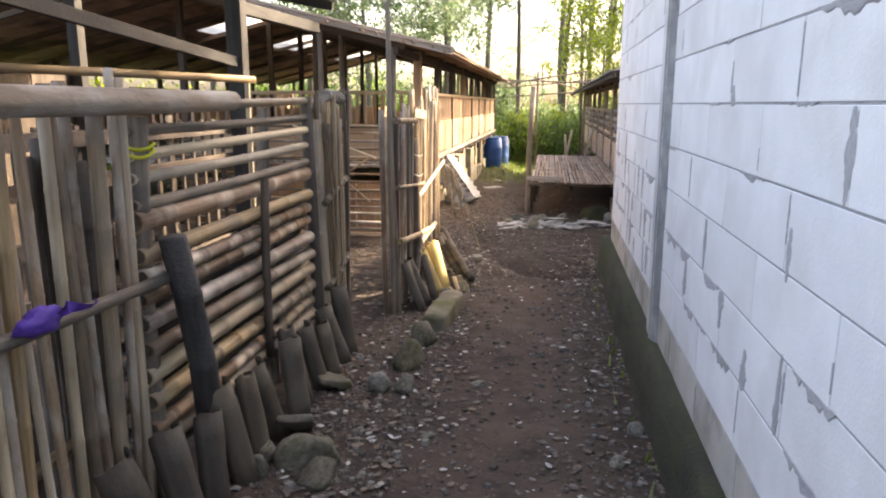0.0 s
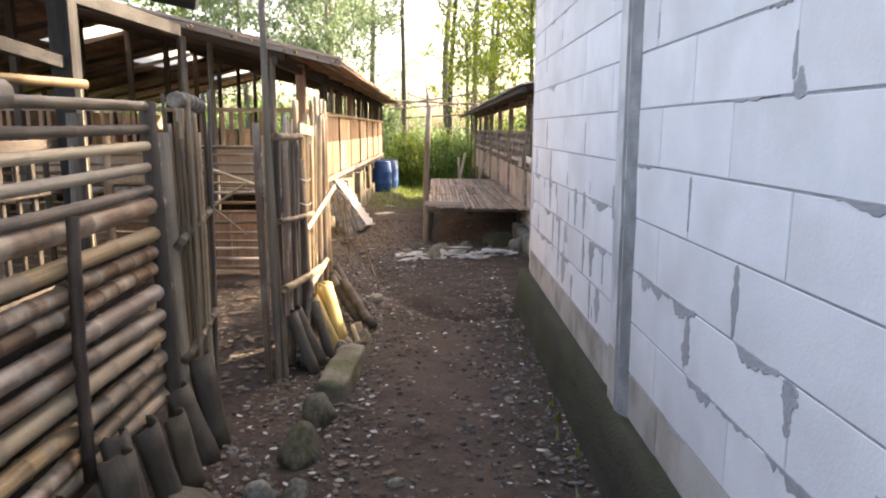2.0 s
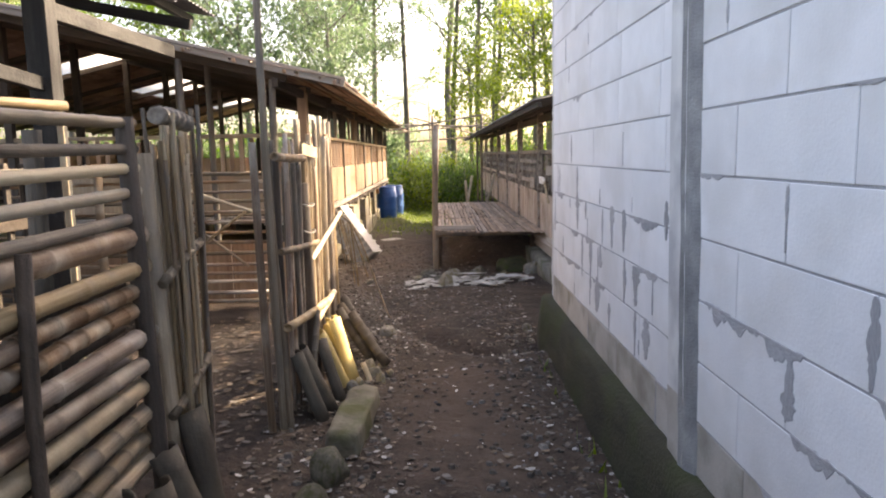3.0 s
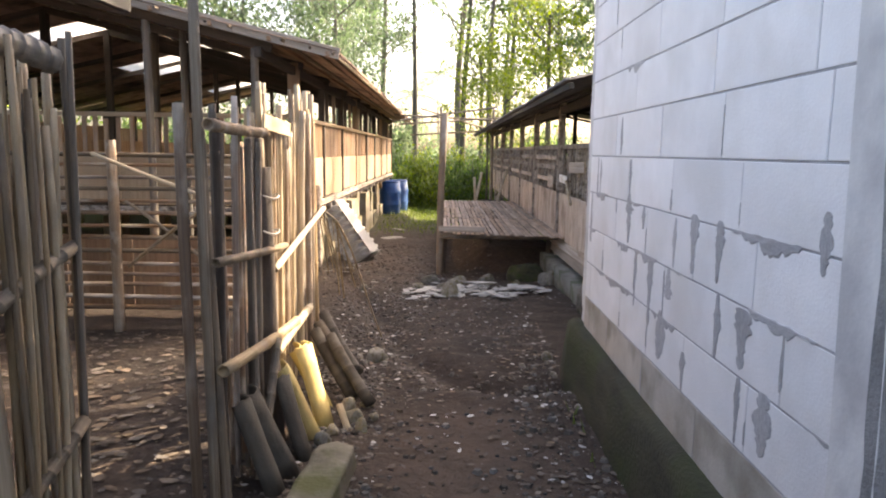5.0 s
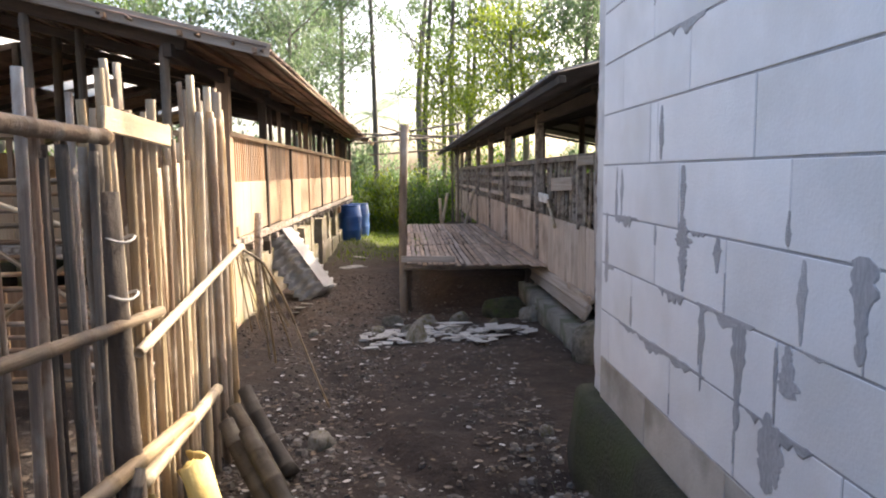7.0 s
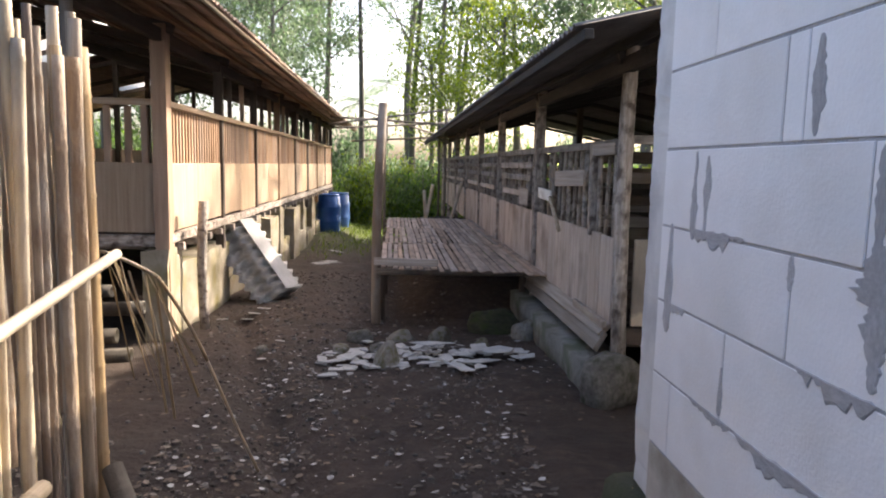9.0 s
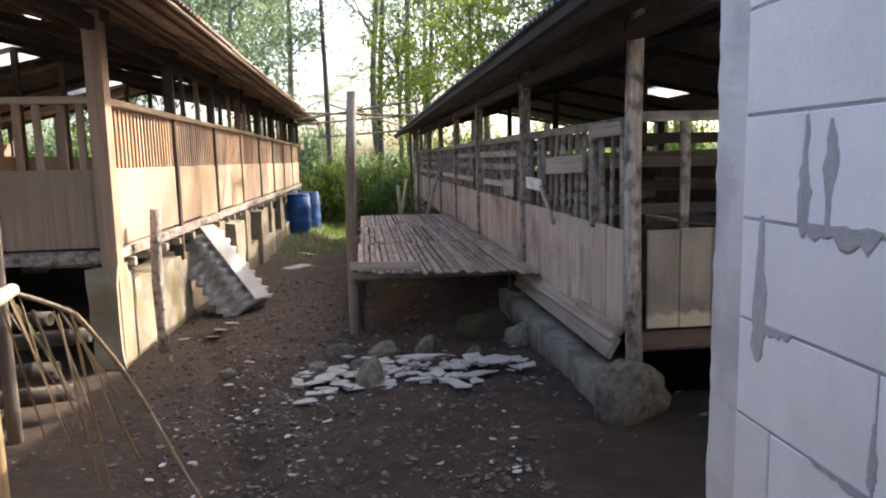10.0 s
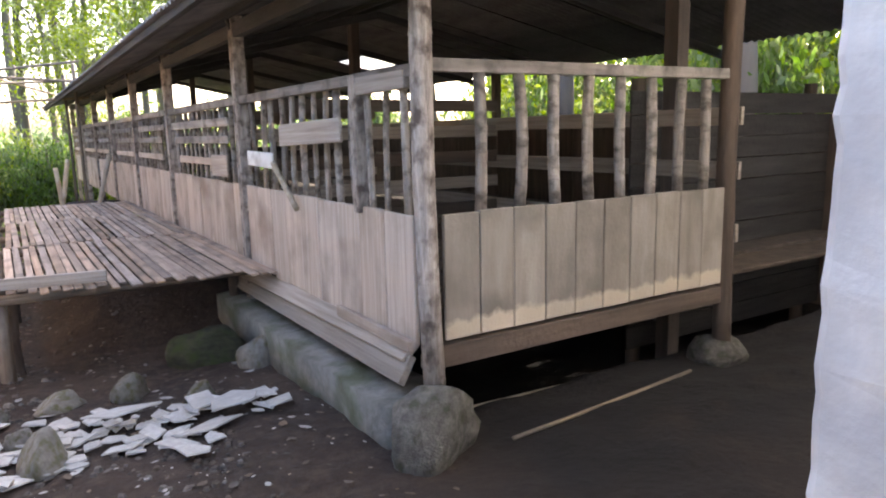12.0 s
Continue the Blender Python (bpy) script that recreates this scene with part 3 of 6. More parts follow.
def run_mesh(seed):
    """Mortar run down a joint, one high and one wide, hanging from its top; ragged and thickest where it bulges."""
    rr = random.Random(seed)
    n, verts, faces = 18, [], []
    at, wide = rr.uniform(0.12, 0.8), rr.uniform(0.18, 0.4)
    for k in range(n + 1):
        t = k / n
        bulge = 0.34 + 0.66 * math.exp(-((t - at) / wide) ** 2)
        taper = min(1.0, t / 0.06 + 0.5) * min(1.0, (1 - t) / 0.08 + 0.25)
        l = 0.5 * bulge * taper * (1 + 0.6 * noise.noise((seed * 3.1, t * 5, 1)) + 0.5 * noise.noise((seed * 3.1, t * 16, 4)))
        r = 0.5 * bulge * taper * (1 + 0.6 * noise.noise((seed * 3.1, t * 5, 8)) + 0.5 * noise.noise((seed * 3.1, t * 16, 9)))
        verts += [(0.003, -l, -t), (-0.001, -l * 0.8, -t), (-0.0016, 0.1 * (r - l), -t), (-0.001, r * 0.8, -t), (0.003, r, -t)]
    for k in range(n):
        for q in range(4):
            i = 5 * k + q
            faces.append((i, i + 1, i + 6, i + 5))
    return data_mesh("run", verts, faces)

def bed_mesh(seed):
    """Mortar squeezed out under a course, one long and one deep, with drips along its lower edge."""
    rr = random.Random(seed)
    n, verts, faces = 16, [], []
    for k in range(n + 1):
        t = k / n
        env = math.sin(math.pi * min(1.0, max(0.0, t))) ** 0.6
        d = max(0.04, env * (0.45 + 0.8 * noise.noise((seed * 2.7, t * 5, 3)) + 0.35 * noise.noise((seed, t * 14, 6))))
        u = 0.12 * max(0.0, noise.noise((seed * 1.3, t * 7, 11)))
        verts += [(0.003, t - 0.5, u), (-0.0012, t - 0.5, u * 0.6 - 0.05 * d), (-0.0014, t - 0.5, -0.8 * d), (0.003, t - 0.5, -d)]
    for k in range(n):
        for q in range(3):
            i = 4 * k + q
            faces.append((i, i + 4, i + 5, i + 1))
    return data_mesh("bed", verts, faces)
RUNS, BEDS = [run_mesh(k) for k in range(12)], [bed_mesh(k) for k in range(12)]
# the heavy runs of mortar: along, top, length, width
for y, z, h, w in ((2.455, 1.545, 0.2, 0.055), (2.74, 1.25, 0.14, 0.035), (3.02, 0.83, 0.13, 0.06), (3.653, 1.125, 0.2, 0.045), (3.346, 0.92, 0.13, 0.07), (3.97, 0.92, 0.18, 0.07), (5.74, 1.15, 0.21, 0.08), (5.52, 1.15, 0.2, 0.08),
                   (5.313, 0.915, 0.18, 0.11), (5.15, 0.72, 0.18, 0.11), (6.01, 0.72, 0.15, 0.055), (5.772, 0.65, 0.14, 0.065), (6.79, 1.53, 0.18, 0.05), (6.435, 0.93, 0.26, 0.05), (6.21, 0.925, 0.29, 0.08), (5.98, 0.92, 0.12, 0.09)):
    smears.append(("run", y, z, h, w))
for y, z, h, w in ((6.6, 1.33, 0.22, 0.05), (6.595, 1.175, 0.1, 0.12), (6.585, 1.08, 0.14, 0.08), (6.05, 0.74, 0.2, 0.09), (7.27, 1.33, 0.22, 0.035), (7.205, 1.32, 0.2, 0.045), (7.4, 1.14, 0.3, 0.055), (4.92, 1.23, 0.15, 0.06),
                   (5.497, 0.92, 0.21, 0.055), (5.31, 0.71, 0.2, 0.045), (5.935, 1.12, 0.19, 0.04), (6.35, 1.13, 0.1, 0.05), (2.71, 0.93, 0.22, 0.04), (3.42, 1.61, 0.07, 0.06)):
    smears.append(("run", y, z, h, w))
# and along the beds: middle, height, length, depth
for y, z, w, d in ((2.52, 1.765, 0.4, 0.05), (4.25, 0.925, 0.3, 0.05), (4.02, 0.925, 0.22, 0.055), (4.42, 0.93, 0.2, 0.05), (3.52, 0.925, 0.26, 0.045), (3.82, 0.715, 0.26, 0.07), (3.3, 0.715, 0.26, 0.06), (2.5, 0.925, 0.26, 0.05), (2.48, 0.715, 0.3, 0.06),
                   (5.15, 1.135, 0.26, 0.05), (5.1, 0.925, 0.36, 0.055), (6.6, 1.765, 0.28, 0.05), (6.3, 0.93, 0.34, 0.05), (6.68, 0.925, 0.22, 0.055), (6.6, 0.72, 0.4, 0.05), (6.86, 0.715, 0.26, 0.055), (7.14, 1.14, 0.26, 0.07), (6.02, 0.715, 0.3, 0.05), (5.3, 1.135, 0.3, 0.035)):
    smears.append(("bed", y, z, w, d))
for kind, y, z, p, q in smears:
    if kind == "run":
        part("mortar_smear", RUNS[R.randrange(12)], SMEAR, wall, Matrix.Translation((WX - 0.0012, y, z)) @ Matrix.Diagonal((1, q * R.choice((-1, 1)), p, 1)))
    else:
        part("mortar_smear", BEDS[R.randrange(12)], SMEAR, wall, Matrix.Translation((WX - 0.0012, y, z)) @ Matrix.Diagonal((1, p, q * 1.4, 1)))

# ---- bamboo fence along the path ----
FX = -1.5
def g(x, y, up=0.0):
    return (x, y, gz(x, y) + up)

fence = thing("bamboo_fence", g(FX, 2.6), "fence of upright split bamboo under a thick weathered top log", "fence")
y = 1.3
while y < 3.12:
    w = R.uniform(0.013, 0.027)
    top = R.uniform(1.5, 1.66)
    pole("picket", (FX + R.uniform(-0.03, 0.02), y, 0.02), (FX + R.uniform(-0.04, 0.03), y + R.uniform(-0.03, 0.03), top), w, [CULM_GREY, PALE, PALE, LOG, CULM_RED, CULM][R.randrange(6)], fence, "mid")
    y += w * 2 + R.uniform(0.008, 0.036)
# shorter back row, made dark so the gaps between pickets read as shade
y = 1.32
while y < 3.1:
    w = R.uniform(0.024, 0.036)
    pole("back_slat", (FX - 0.085, y, 0.02), (FX - 0.085 + R.uniform(-0.01, 0.01), y + R.uniform(-0.02, 0.02), R.uniform(1.05, 1.5)), w, DARKWOOD if R.random() < 0.75 else CULM_GREY, fence, "mid")
    y += w * 2 + R.uniform(0.0, 0.05)
pole("top_log", (FX + 0.09, 1.2, 1.56), (FX + 0.09, 3.72, 1.555), 0.043, LOG, fence, "log", "thick weathered top log")
pole("rail", (FX + 0.07, 1.2, 1.0), (FX + 0.06, 3.2, 0.93), 0.022, CULM_GREY, fence, "mid")
pole("rail", (FX - 0.06, 1.2, 0.5), (FX - 0.06, 3.2, 0.48), 0.025, CULM_GREY, fence, "mid")

# the tied purple cloth: a crumpled wrap with two loose ends
def crumple(name, at, size, seed, mat, label, category, turn=0):
    rr = random.Random(seed)
    bm = bmesh.new()
    bmesh.ops.create_icosphere(bm, subdivisions=3, radius=1)
    for v in bm.verts:
        v.co *= 1 + 0.45 * noise.noise(v.co * 2.2 + Vector((seed, 1, 2))) + 0.25 * noise.noise(v.co * 5 + Vector((seed, 0, 0)))
        v.co = Vector((v.co.x * size[0], v.co.y * size[1], v.co.z * size[2]))
    return single(name, mesh_of(bm, name, True), mat, Matrix.Translation(at) @ pose(0, 0, 0, 0, 0, turn), label, category)
def band(r, thick=0.007, high=0.012, wave=0.008):
    """A ring of cord round a post."""
    t = bmesh.new()
    ring = [[t.verts.new((r * math.cos(a) + thick * math.cos(b) * math.cos(a), r * math.sin(a) + thick * math.cos(b) * math.sin(a), high * math.sin(b) + wave * math.sin(a * 2))) for b in (0, 2.1, 4.2)] for a in [k * math.pi / 8 for k in range(16)]]
    for k in range(16):
        for q in range(3):
            t.faces.new((ring[k][q], ring[(k + 1) % 16][q], ring[(k + 1) % 16][(q + 1) % 3], ring[k][(q + 1) % 3]))
    return t

cloth = crumple("purple_cloth", (FX + 0.1, 2.5, 0.985), (0.03, 0.075, 0.036), 3, PURPLE, "crumpled purple cloth strip tied round the fence rail", "cloth")
tail = bmesh.new()
strip = [[tail.verts.new((0.02 * math.sin(k * 1.3 + e) + 0.01 * e, 0.03 + 0.024 * k, (0.022 - 0.002 * k) * e + 0.012 * math.sin(k * 0.9))) for e in (-1, 1)] for k in range(8)]
back = [[tail.verts.new(v.co + Vector((-0.004, 0, 0))) for v in row] for row in strip]
for k in range(7):
    tail.faces.new((strip[k][0], strip[k + 1][0], strip[k + 1][1], strip[k][1]))
    tail.faces.new((back[k][1], back[k + 1][1], back[k + 1][0], back[k][0]))
part("loose_end", mesh_of(tail, "loose_end", True), PURPLE, cloth, Matrix.Translation((FX + 0.12, 2.5, 0.99)))
for q in range(2):
    tie = single("yellow_tie", band(0.058, 0.006, 0.007, 0.012), YELLOW, Matrix.Translation((FX, 3.15, 1.375 + 0.022 * q)), "bright yellow plastic tie round a fence post", "tie") if q == 0 else part("turn", band(0.06, 0.006, 0.007, 0.01), YELLOW, tie, Matrix.Translation((FX, 3.15, 1.4)))

panel = thing("rail_fence_panel", g(FX, 4.0), "fence panel of stacked horizontal bamboo rails, open above", "fence")
pole("post", (FX - 0.01, 3.15, -0.02), (FX - 0.0, 3.15, 1.5), 0.05, CULM_GREY, panel, "log")
pole("charred_post", (FX + 0.13, 3.3, 0.0), (FX + 0.09, 3.18, 1.08), 0.052, CHAR_SHADE, panel, "log", "black charred post")
for z, r in ((1.555, 0.021), (1.475, 0.02), (1.39, 0.021), (1.305, 0.022), (1.225, 0.022)):
    pole("rail", (FX, 3.1, z - 0.015 + R.uniform(-0.012, 0.012)), (FX, 4.93, z + R.uniform(-0.01, 0.012)), r, [CULM, PALE, CULM_GREY][R.randrange(3)], panel, "mid")
z = 1.135
while z > 0.28:
    r = R.uniform(0.026, 0.037) if z < 1.1 else 0.043
    for a, b in (((3.1, 4.93),) if R.random() < 0.6 else ((3.1, 4.1), (4.08, 4.93))):
        pole("rail", (FX + R.uniform(-0.01, 0.012), a, z + R.uniform(-0.012, 0.012)), (FX + R.uniform(-0.01, 0.012), b, z + R.uniform(-0.01, 0.014)), r, [CULM_RED, CULM, PALE, CULM_RED, CULM, CULM][R.randrange(6)], panel, "mid")
    z -= r * 2 + R.uniform(0.014, 0.036)
# dark rails added behind, standing in for the shaded interior between the rails
for k in range(9):
    z = 0.14 + 0.105 * k + R.uniform(-0.02, 0.02)
    pole("back_rail", (FX - 0.1 + R.uniform(-0.02, 0.02), 3.12, z), (FX - 0.1 + R.uniform(-0.02, 0.02), 4.9, z + R.uniform(-0.03, 0.03)), R.uniform(0.026, 0.036), DARKWOOD, panel, "mid")
pole("batten", (FX + 0.055, 4.06, 0.3), (FX + 0.055, 4.09, 1.19), 0.022, DARKWOOD, panel, "log")
pole("post", (FX + 0.05, 4.86, -0.05), (FX + 0.0, 4.86, 1.58), 0.036, DARKWOOD, panel, "log")
pole("post", (FX + 0.06, 4.99, -0.05), (FX + 0.0, 4.99, 1.45), 0.042, CULM, panel, "log")
pole("post", (FX - 0.07, 4.4, -0.05), (FX - 0.07, 4.4, 1.52), 0.03, CULM_GREY, panel, "log")

bundle = thing("bamboo_bundle", g(-1.42, 5.2), "upright bundle of thin dry bamboo at the gate opening", "fence")
for k in range(30):
    x, y = -1.44 + R.uniform(-0.05, 0.05), 5.0 + k * 0.009 + R.uniform(-0.02, 0.02)
    pole("stem", g(x, y, -0.03), (x + R.uniform(-0.05, 0.05), y + R.uniform(-0.05, 0.05), R.uniform(1.35, 1.66)), R.uniform(0.007, 0.013), [CULM, CULM_GREY, PALE][R.randrange(3)], bundle, "thin")
pole("rail", (-1.42, 4.95, 1.59), (-1.4, 5.22, 1.57), 0.034, CULM, bundle, "mid", "pale bamboo rail end")
pole("rail", (-1.43, 4.92, 0.95), (-1.38, 5.24, 1.08), 0.02, CULM, bundle, "mid")
pole("rail", (-1.43, 4.92, 0.42), (-1.38, 5.24, 0.58), 0.02, CULM_GREY, bundle, "mid")

def offcut(seed, length=0.4, r=0.062):
    """A split length of thick bamboo, open at the back."""
    rr = random.Random(seed)
    n, verts, faces = 8, [], []
    rows = 5
    for side in (0, 1):
        for j in range(rows):
            for k in range(n + 1):
                w = math.pi * (0.02 + 0.96 * k / n)
                q = (r - 0.008 * side) * (1 + 0.03 * math.sin(j * 2.1 + seed))
                z = length * j / (rows - 1) + (rr.uniform(-0.015, 0.02) if j == rows - 1 and side == 0 else 0)
                verts.append((q * math.cos(w), -q * math.sin(w), z))
    def at(side, j, k):
        return side * rows * (n + 1) + j * (n + 1) + k
    for j in range(rows - 1):
        for k in range(n):
            faces.append((at(0, j, k), at(0, j, k + 1), at(0, j + 1, k + 1), at(0, j + 1, k)))
            faces.append((at(1, j, k + 1), at(1, j, k), at(1, j + 1, k), at(1, j + 1, k + 1)))
        for k, fl in ((0, 1), (n, 0)):
            q = (at(0, j, k), at(1, j, k), at(1, j + 1, k), at(0, j + 1, k))
            faces.append(q[::-1] if fl else q)
    for j, fl in ((0, 1), (rows - 1, 0)):
        for k in range(n):
            q = (at(0, j, k), at(0, j, k + 1), at(1, j, k + 1), at(1, j, k))
            faces.append(q[::-1] if fl else q)
    return data_mesh("offcut", verts, faces, True)
OFFCUTS = [offcut(k) for k in range(4)]
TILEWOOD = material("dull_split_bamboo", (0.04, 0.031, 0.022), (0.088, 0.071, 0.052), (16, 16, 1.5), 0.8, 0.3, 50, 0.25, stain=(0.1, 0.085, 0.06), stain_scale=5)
# split bamboo coloured bright ochre for the sunlight falling on it
SUNLIT_SPLIT = material("sunlit_split_bamboo", (0.50, 0.36, 0.10), (0.68, 0.52, 0.19), (16, 16, 1.5), 0.7, 0.3, 50, 0.15, stain=(0.4, 0.3, 0.12), stain_scale=5)
def leaning(x, y, tall, wide, tilt, mat, turn=90, label="split thick bamboo offcut leaning against the fence foot"):
    m = Matrix.Translation((x, y, gz(x, y) - 0.03)) @ pose(0, 0, 0, 0, 0, turn) @ pose(0, 0, 0, -tilt, R.uniform(-13, 13), 0) @ Matrix.Diagonal((wide, wide, tall / 0.4, 1))
    return single("bamboo_offcut", OFFCUTS[R.randrange(4)], mat, m, label, "bamboo offcut", "offcuts along the fence foot")
for k in range(12):
    y = 2.7 + 0.205 * k + R.uniform(-0.03, 0.03)
    leaning(-1.27 - 0.004 * k + R.uniform(-0.02, 0.03), y, R.uniform(0.32, 0.44), R.uniform(1.0, 1.3), R.uniform(8, 22), TILEWOOD, 90 + R.uniform(-14, 14))

# gate panel and the sunlit fence
GX = -1.2
gate = thing("bamboo_gate", g(GX, 5.78), "open bamboo gate panel of thin uprights on log rails", "gate")
pole("post", (GX - 0.0, 5.78, -0.06), (GX - 0.02, 5.76, 2.4), 0.019, CULM, gate, "log", "tall thin pole reaching the roof")
pole("post", (GX - 0.05, 5.74, -0.06), (GX - 0.07, 5.73, 1.5), 0.02, CULM_RED, gate, "log")
pole("post", (GX + 0.03, 5.82, -0.06), (GX - 0.03, 5.8, 1.5), 0.02, CULM_GREY, gate, "mid")
stump = pole("post", (GX + 0.06, 6.48, -0.06), (GX + 0.02, 6.46, 1.27), 0.039, DARKWOOD, gate, "log", "thick dark stump post")
y = 5.84
while y < 6.5:
    x = GX + R.uniform(-0.02, 0.02)
    pole("upright", (x, y, R.uniform(-0.02, 0.12)), (x + R.uniform(-0.03, 0.03), y + R.uniform(-0.05, 0.05), R.uniform(1.3, 1.56)), R.uniform(0.009, 0.019), [CULM_GREY, DARKWOOD, LOG, CULM_GREY, CULM_RED][R.randrange(5)], gate, "mid")
    y += R.uniform(0.03, 0.055)
pole("rail", (GX + 0.04, 5.7, 1.43), (GX + 0.04, 6.45, 1.42), 0.022, LOG, gate, "mid")
pole("rail", (GX + 0.05, 5.7, 0.96), (GX + 0.05, 6.75, 0.88), 0.018, CULM_GREY, gate, "mid")
pole("rail", (GX + 0.06, 5.72, 0.57), (GX + 0.06, 6.95, 0.45), 0.024, CULM, gate, "mid")
pole("brace", (GX + 0.09, 6.05, 0.0), (GX + 0.09, 6.4, 0.5), 0.02, CULM_GREY, gate, "mid")
for z in (0.98, 1.14):
    part("lashing", band(0.043, 0.004, 0.005), STRING, stump, Matrix.Translation((GX + 0.045, 6.47, z)), "pale string lashing")

sunny = thing("bamboo_fence", g(GX, 7.3), "sunlit fence of close-set thin upright bamboo", "fence")
y = 6.58
while y < 7.85:
    top = 1.6 if y < 6.95 else 1.46 if y < 7.35 else 1.66 if y < 7.8 else 1.56
    x = GX - 0.03 + R.uniform(-0.035, 0.03)
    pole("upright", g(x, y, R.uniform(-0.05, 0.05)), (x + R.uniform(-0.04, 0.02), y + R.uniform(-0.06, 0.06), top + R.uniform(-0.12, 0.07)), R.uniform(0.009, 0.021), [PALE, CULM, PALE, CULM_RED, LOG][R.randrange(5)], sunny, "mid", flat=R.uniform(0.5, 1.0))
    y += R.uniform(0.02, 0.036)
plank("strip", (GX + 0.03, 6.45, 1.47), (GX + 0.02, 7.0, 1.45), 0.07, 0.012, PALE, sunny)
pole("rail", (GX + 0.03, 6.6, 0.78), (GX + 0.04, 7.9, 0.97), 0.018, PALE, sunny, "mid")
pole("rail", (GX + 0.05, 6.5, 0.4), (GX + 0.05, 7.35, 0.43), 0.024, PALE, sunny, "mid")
pole("post", g(GX + 0.0, 7.83, -0.08), (GX - 0.03, 7.85, 1.62), 0.024, CULM, sunny, "mid")
pole("post", g(GX - 0.09, 7.2, -0.08), (GX - 0.09, 7.2, 1.4), 0.035, CULM_GREY, sunny, "log")

# the last three offcuts carry the sun patch in their colour
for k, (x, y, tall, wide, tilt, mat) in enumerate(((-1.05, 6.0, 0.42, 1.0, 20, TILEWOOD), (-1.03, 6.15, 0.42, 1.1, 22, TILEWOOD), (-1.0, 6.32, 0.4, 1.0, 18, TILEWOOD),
                                                  (-0.99, 6.55, 0.42, 0.9, 20, SUNLIT_SPLIT), (-0.98, 6.72, 0.44, 1.2, 16, SUNLIT_SPLIT), (-1.0, 6.95, 0.4, 0.9, 24, SUNLIT_SPLIT))):
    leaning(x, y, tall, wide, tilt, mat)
for k, (x, y, l) in enumerate(((-0.95, 7.2, 0.62), (-0.97, 7.4, 0.6), (-0.85, 7.12, 0.4), (-0.98, 7.65, 0.55))):
    pl = pole("bamboo_log", g(x + 0.1, y - 0.15, 0.03), (x - 0.16, y + 0.1, gz(x, y) + 0.34), 0.036, TILEWOOD, None, "log")
    tagged(pl, "thick dull bamboo log leaning on the fence foot", "bamboo log", "logs at the fence foot")
leaning(-0.83, 6.68, 0.16, 0.35, 30, PALE, 60, "small pale split bamboo piece on the ground")

for x, y, sx, sy, sz in ((-0.82, 6.78, 0.12, 0.09, 0.08), (-0.76, 6.66, 0.1, 0.07, 0.07), (-0.86, 6.9, 0.09, 0.08, 0.09), (-0.72, 6.82, 0.08, 0.06, 0.05), (-0.9, 6.6, 0.09, 0.07, 0.05), (-0.78, 7.0, 0.07, 0.06, 0.05)):
    stone(x, y, sx, sy, sz, "small pale broken lump on the earth by the fence", "rubble", mat=PIER, group="rubble by the fence")

# ---- stones beside the path ----
MOSSY = material("mossy_field_stone", (0.07, 0.06, 0.04), (0.19, 0.165, 0.12), (5, 5, 5), 0.92, 0.7, 40, 0.25, stain=(0.07, 0.072, 0.025), stain_scale=5)
for x, y, sx, sy, sz, tn, k in ((-0.9, 4.88, 0.24, 0.34, 0.17, 8, 0), (-0.885, 5.26, 0.2, 0.25, 0.17, -12, 2), (-1.07, 3.52, 0.3, 0.22, 0.15, 30, 1), (-0.97, 3.38, 0.2, 0.17, 0.1, 70, 4), (-1.24, 3.36, 0.15, 0.12, 0.1, 20, 3)):
    stone(x, y, sx, sy, sz, "mossy brown field stone edging the path", mat=MOSSY, turn=tn, k=k, group="stones beside the path")
for x, y, sx, sy, sz, tn in ((-0.98, 4.43, 0.16, 0.13, 0.11, 10), (-0.84, 4.45, 0.14, 0.13, 0.11, 70), (-1.24, 3.5, 0.13, 0.11, 0.1, 15), (0.36, 4.12, 0.1, 0.09, 0.07, 0), (0.24, 3.75, 0.09, 0.07, 0.05, 40), (-0.45, 4.62, 0.1, 0.08, 0.03, 40), (-0.62, 3.9, 0.08, 0.07, 0.03, 10),
                            (0.33, 3.05, 0.09, 0.1, 0.06, 0), (-0.8, 7.9, 0.18, 0.14, 0.1, 0), (-0.92, 6.45, 0.1, 0.09, 0.08, 20), (0.36, 7.95, 0.09, 0.08, 0.06, 0)):
    stone(x, y, sx, sy, sz, "small grey stone beside the path", turn=tn, group="stones beside the path")
def hewn(sx, sy, sz, seed):
    """A roughly squared stone with worn edges, standing on its base."""
    bm = bmesh.new()
    bmesh.ops.create_cube(bm, size=1, matrix=Matrix.Diagonal((sx, sy, sz, 1)))
    bmesh.ops.subdivide_edges(bm, edges=bm.edges[:], cuts=7, use_grid_fill=True)
    for v in bm.verts:
        q = Vector((v.co.x / sx, v.co.y / sy, v.co.z / sz)) * 2
        worn = max(0.0, abs(q.x) + abs(q.y) + abs(q.z) - 2.0)
        v.co *= 1 - 0.09 * worn
        v.co += Vector((noise.noise(v.co * 9 + Vector((seed, 0, 0))), noise.noise(v.co * 7 + Vector((0, seed, 0))), noise.noise(v.co * 8 + Vector((0, 0, seed))))) * 0.014
        v.co.z += sz / 2
    return mesh_of(bm, "hewn", True)
single("kerb_stone", hewn(0.17, 0.74, 0.19, 3), MOSSY, Matrix.Translation(g(-0.84, 5.86, -0.06)) @ pose(0, 0, 0, 0, 0, -3), "long squared mossy stone laid along the path", "stone", "stones beside the path")
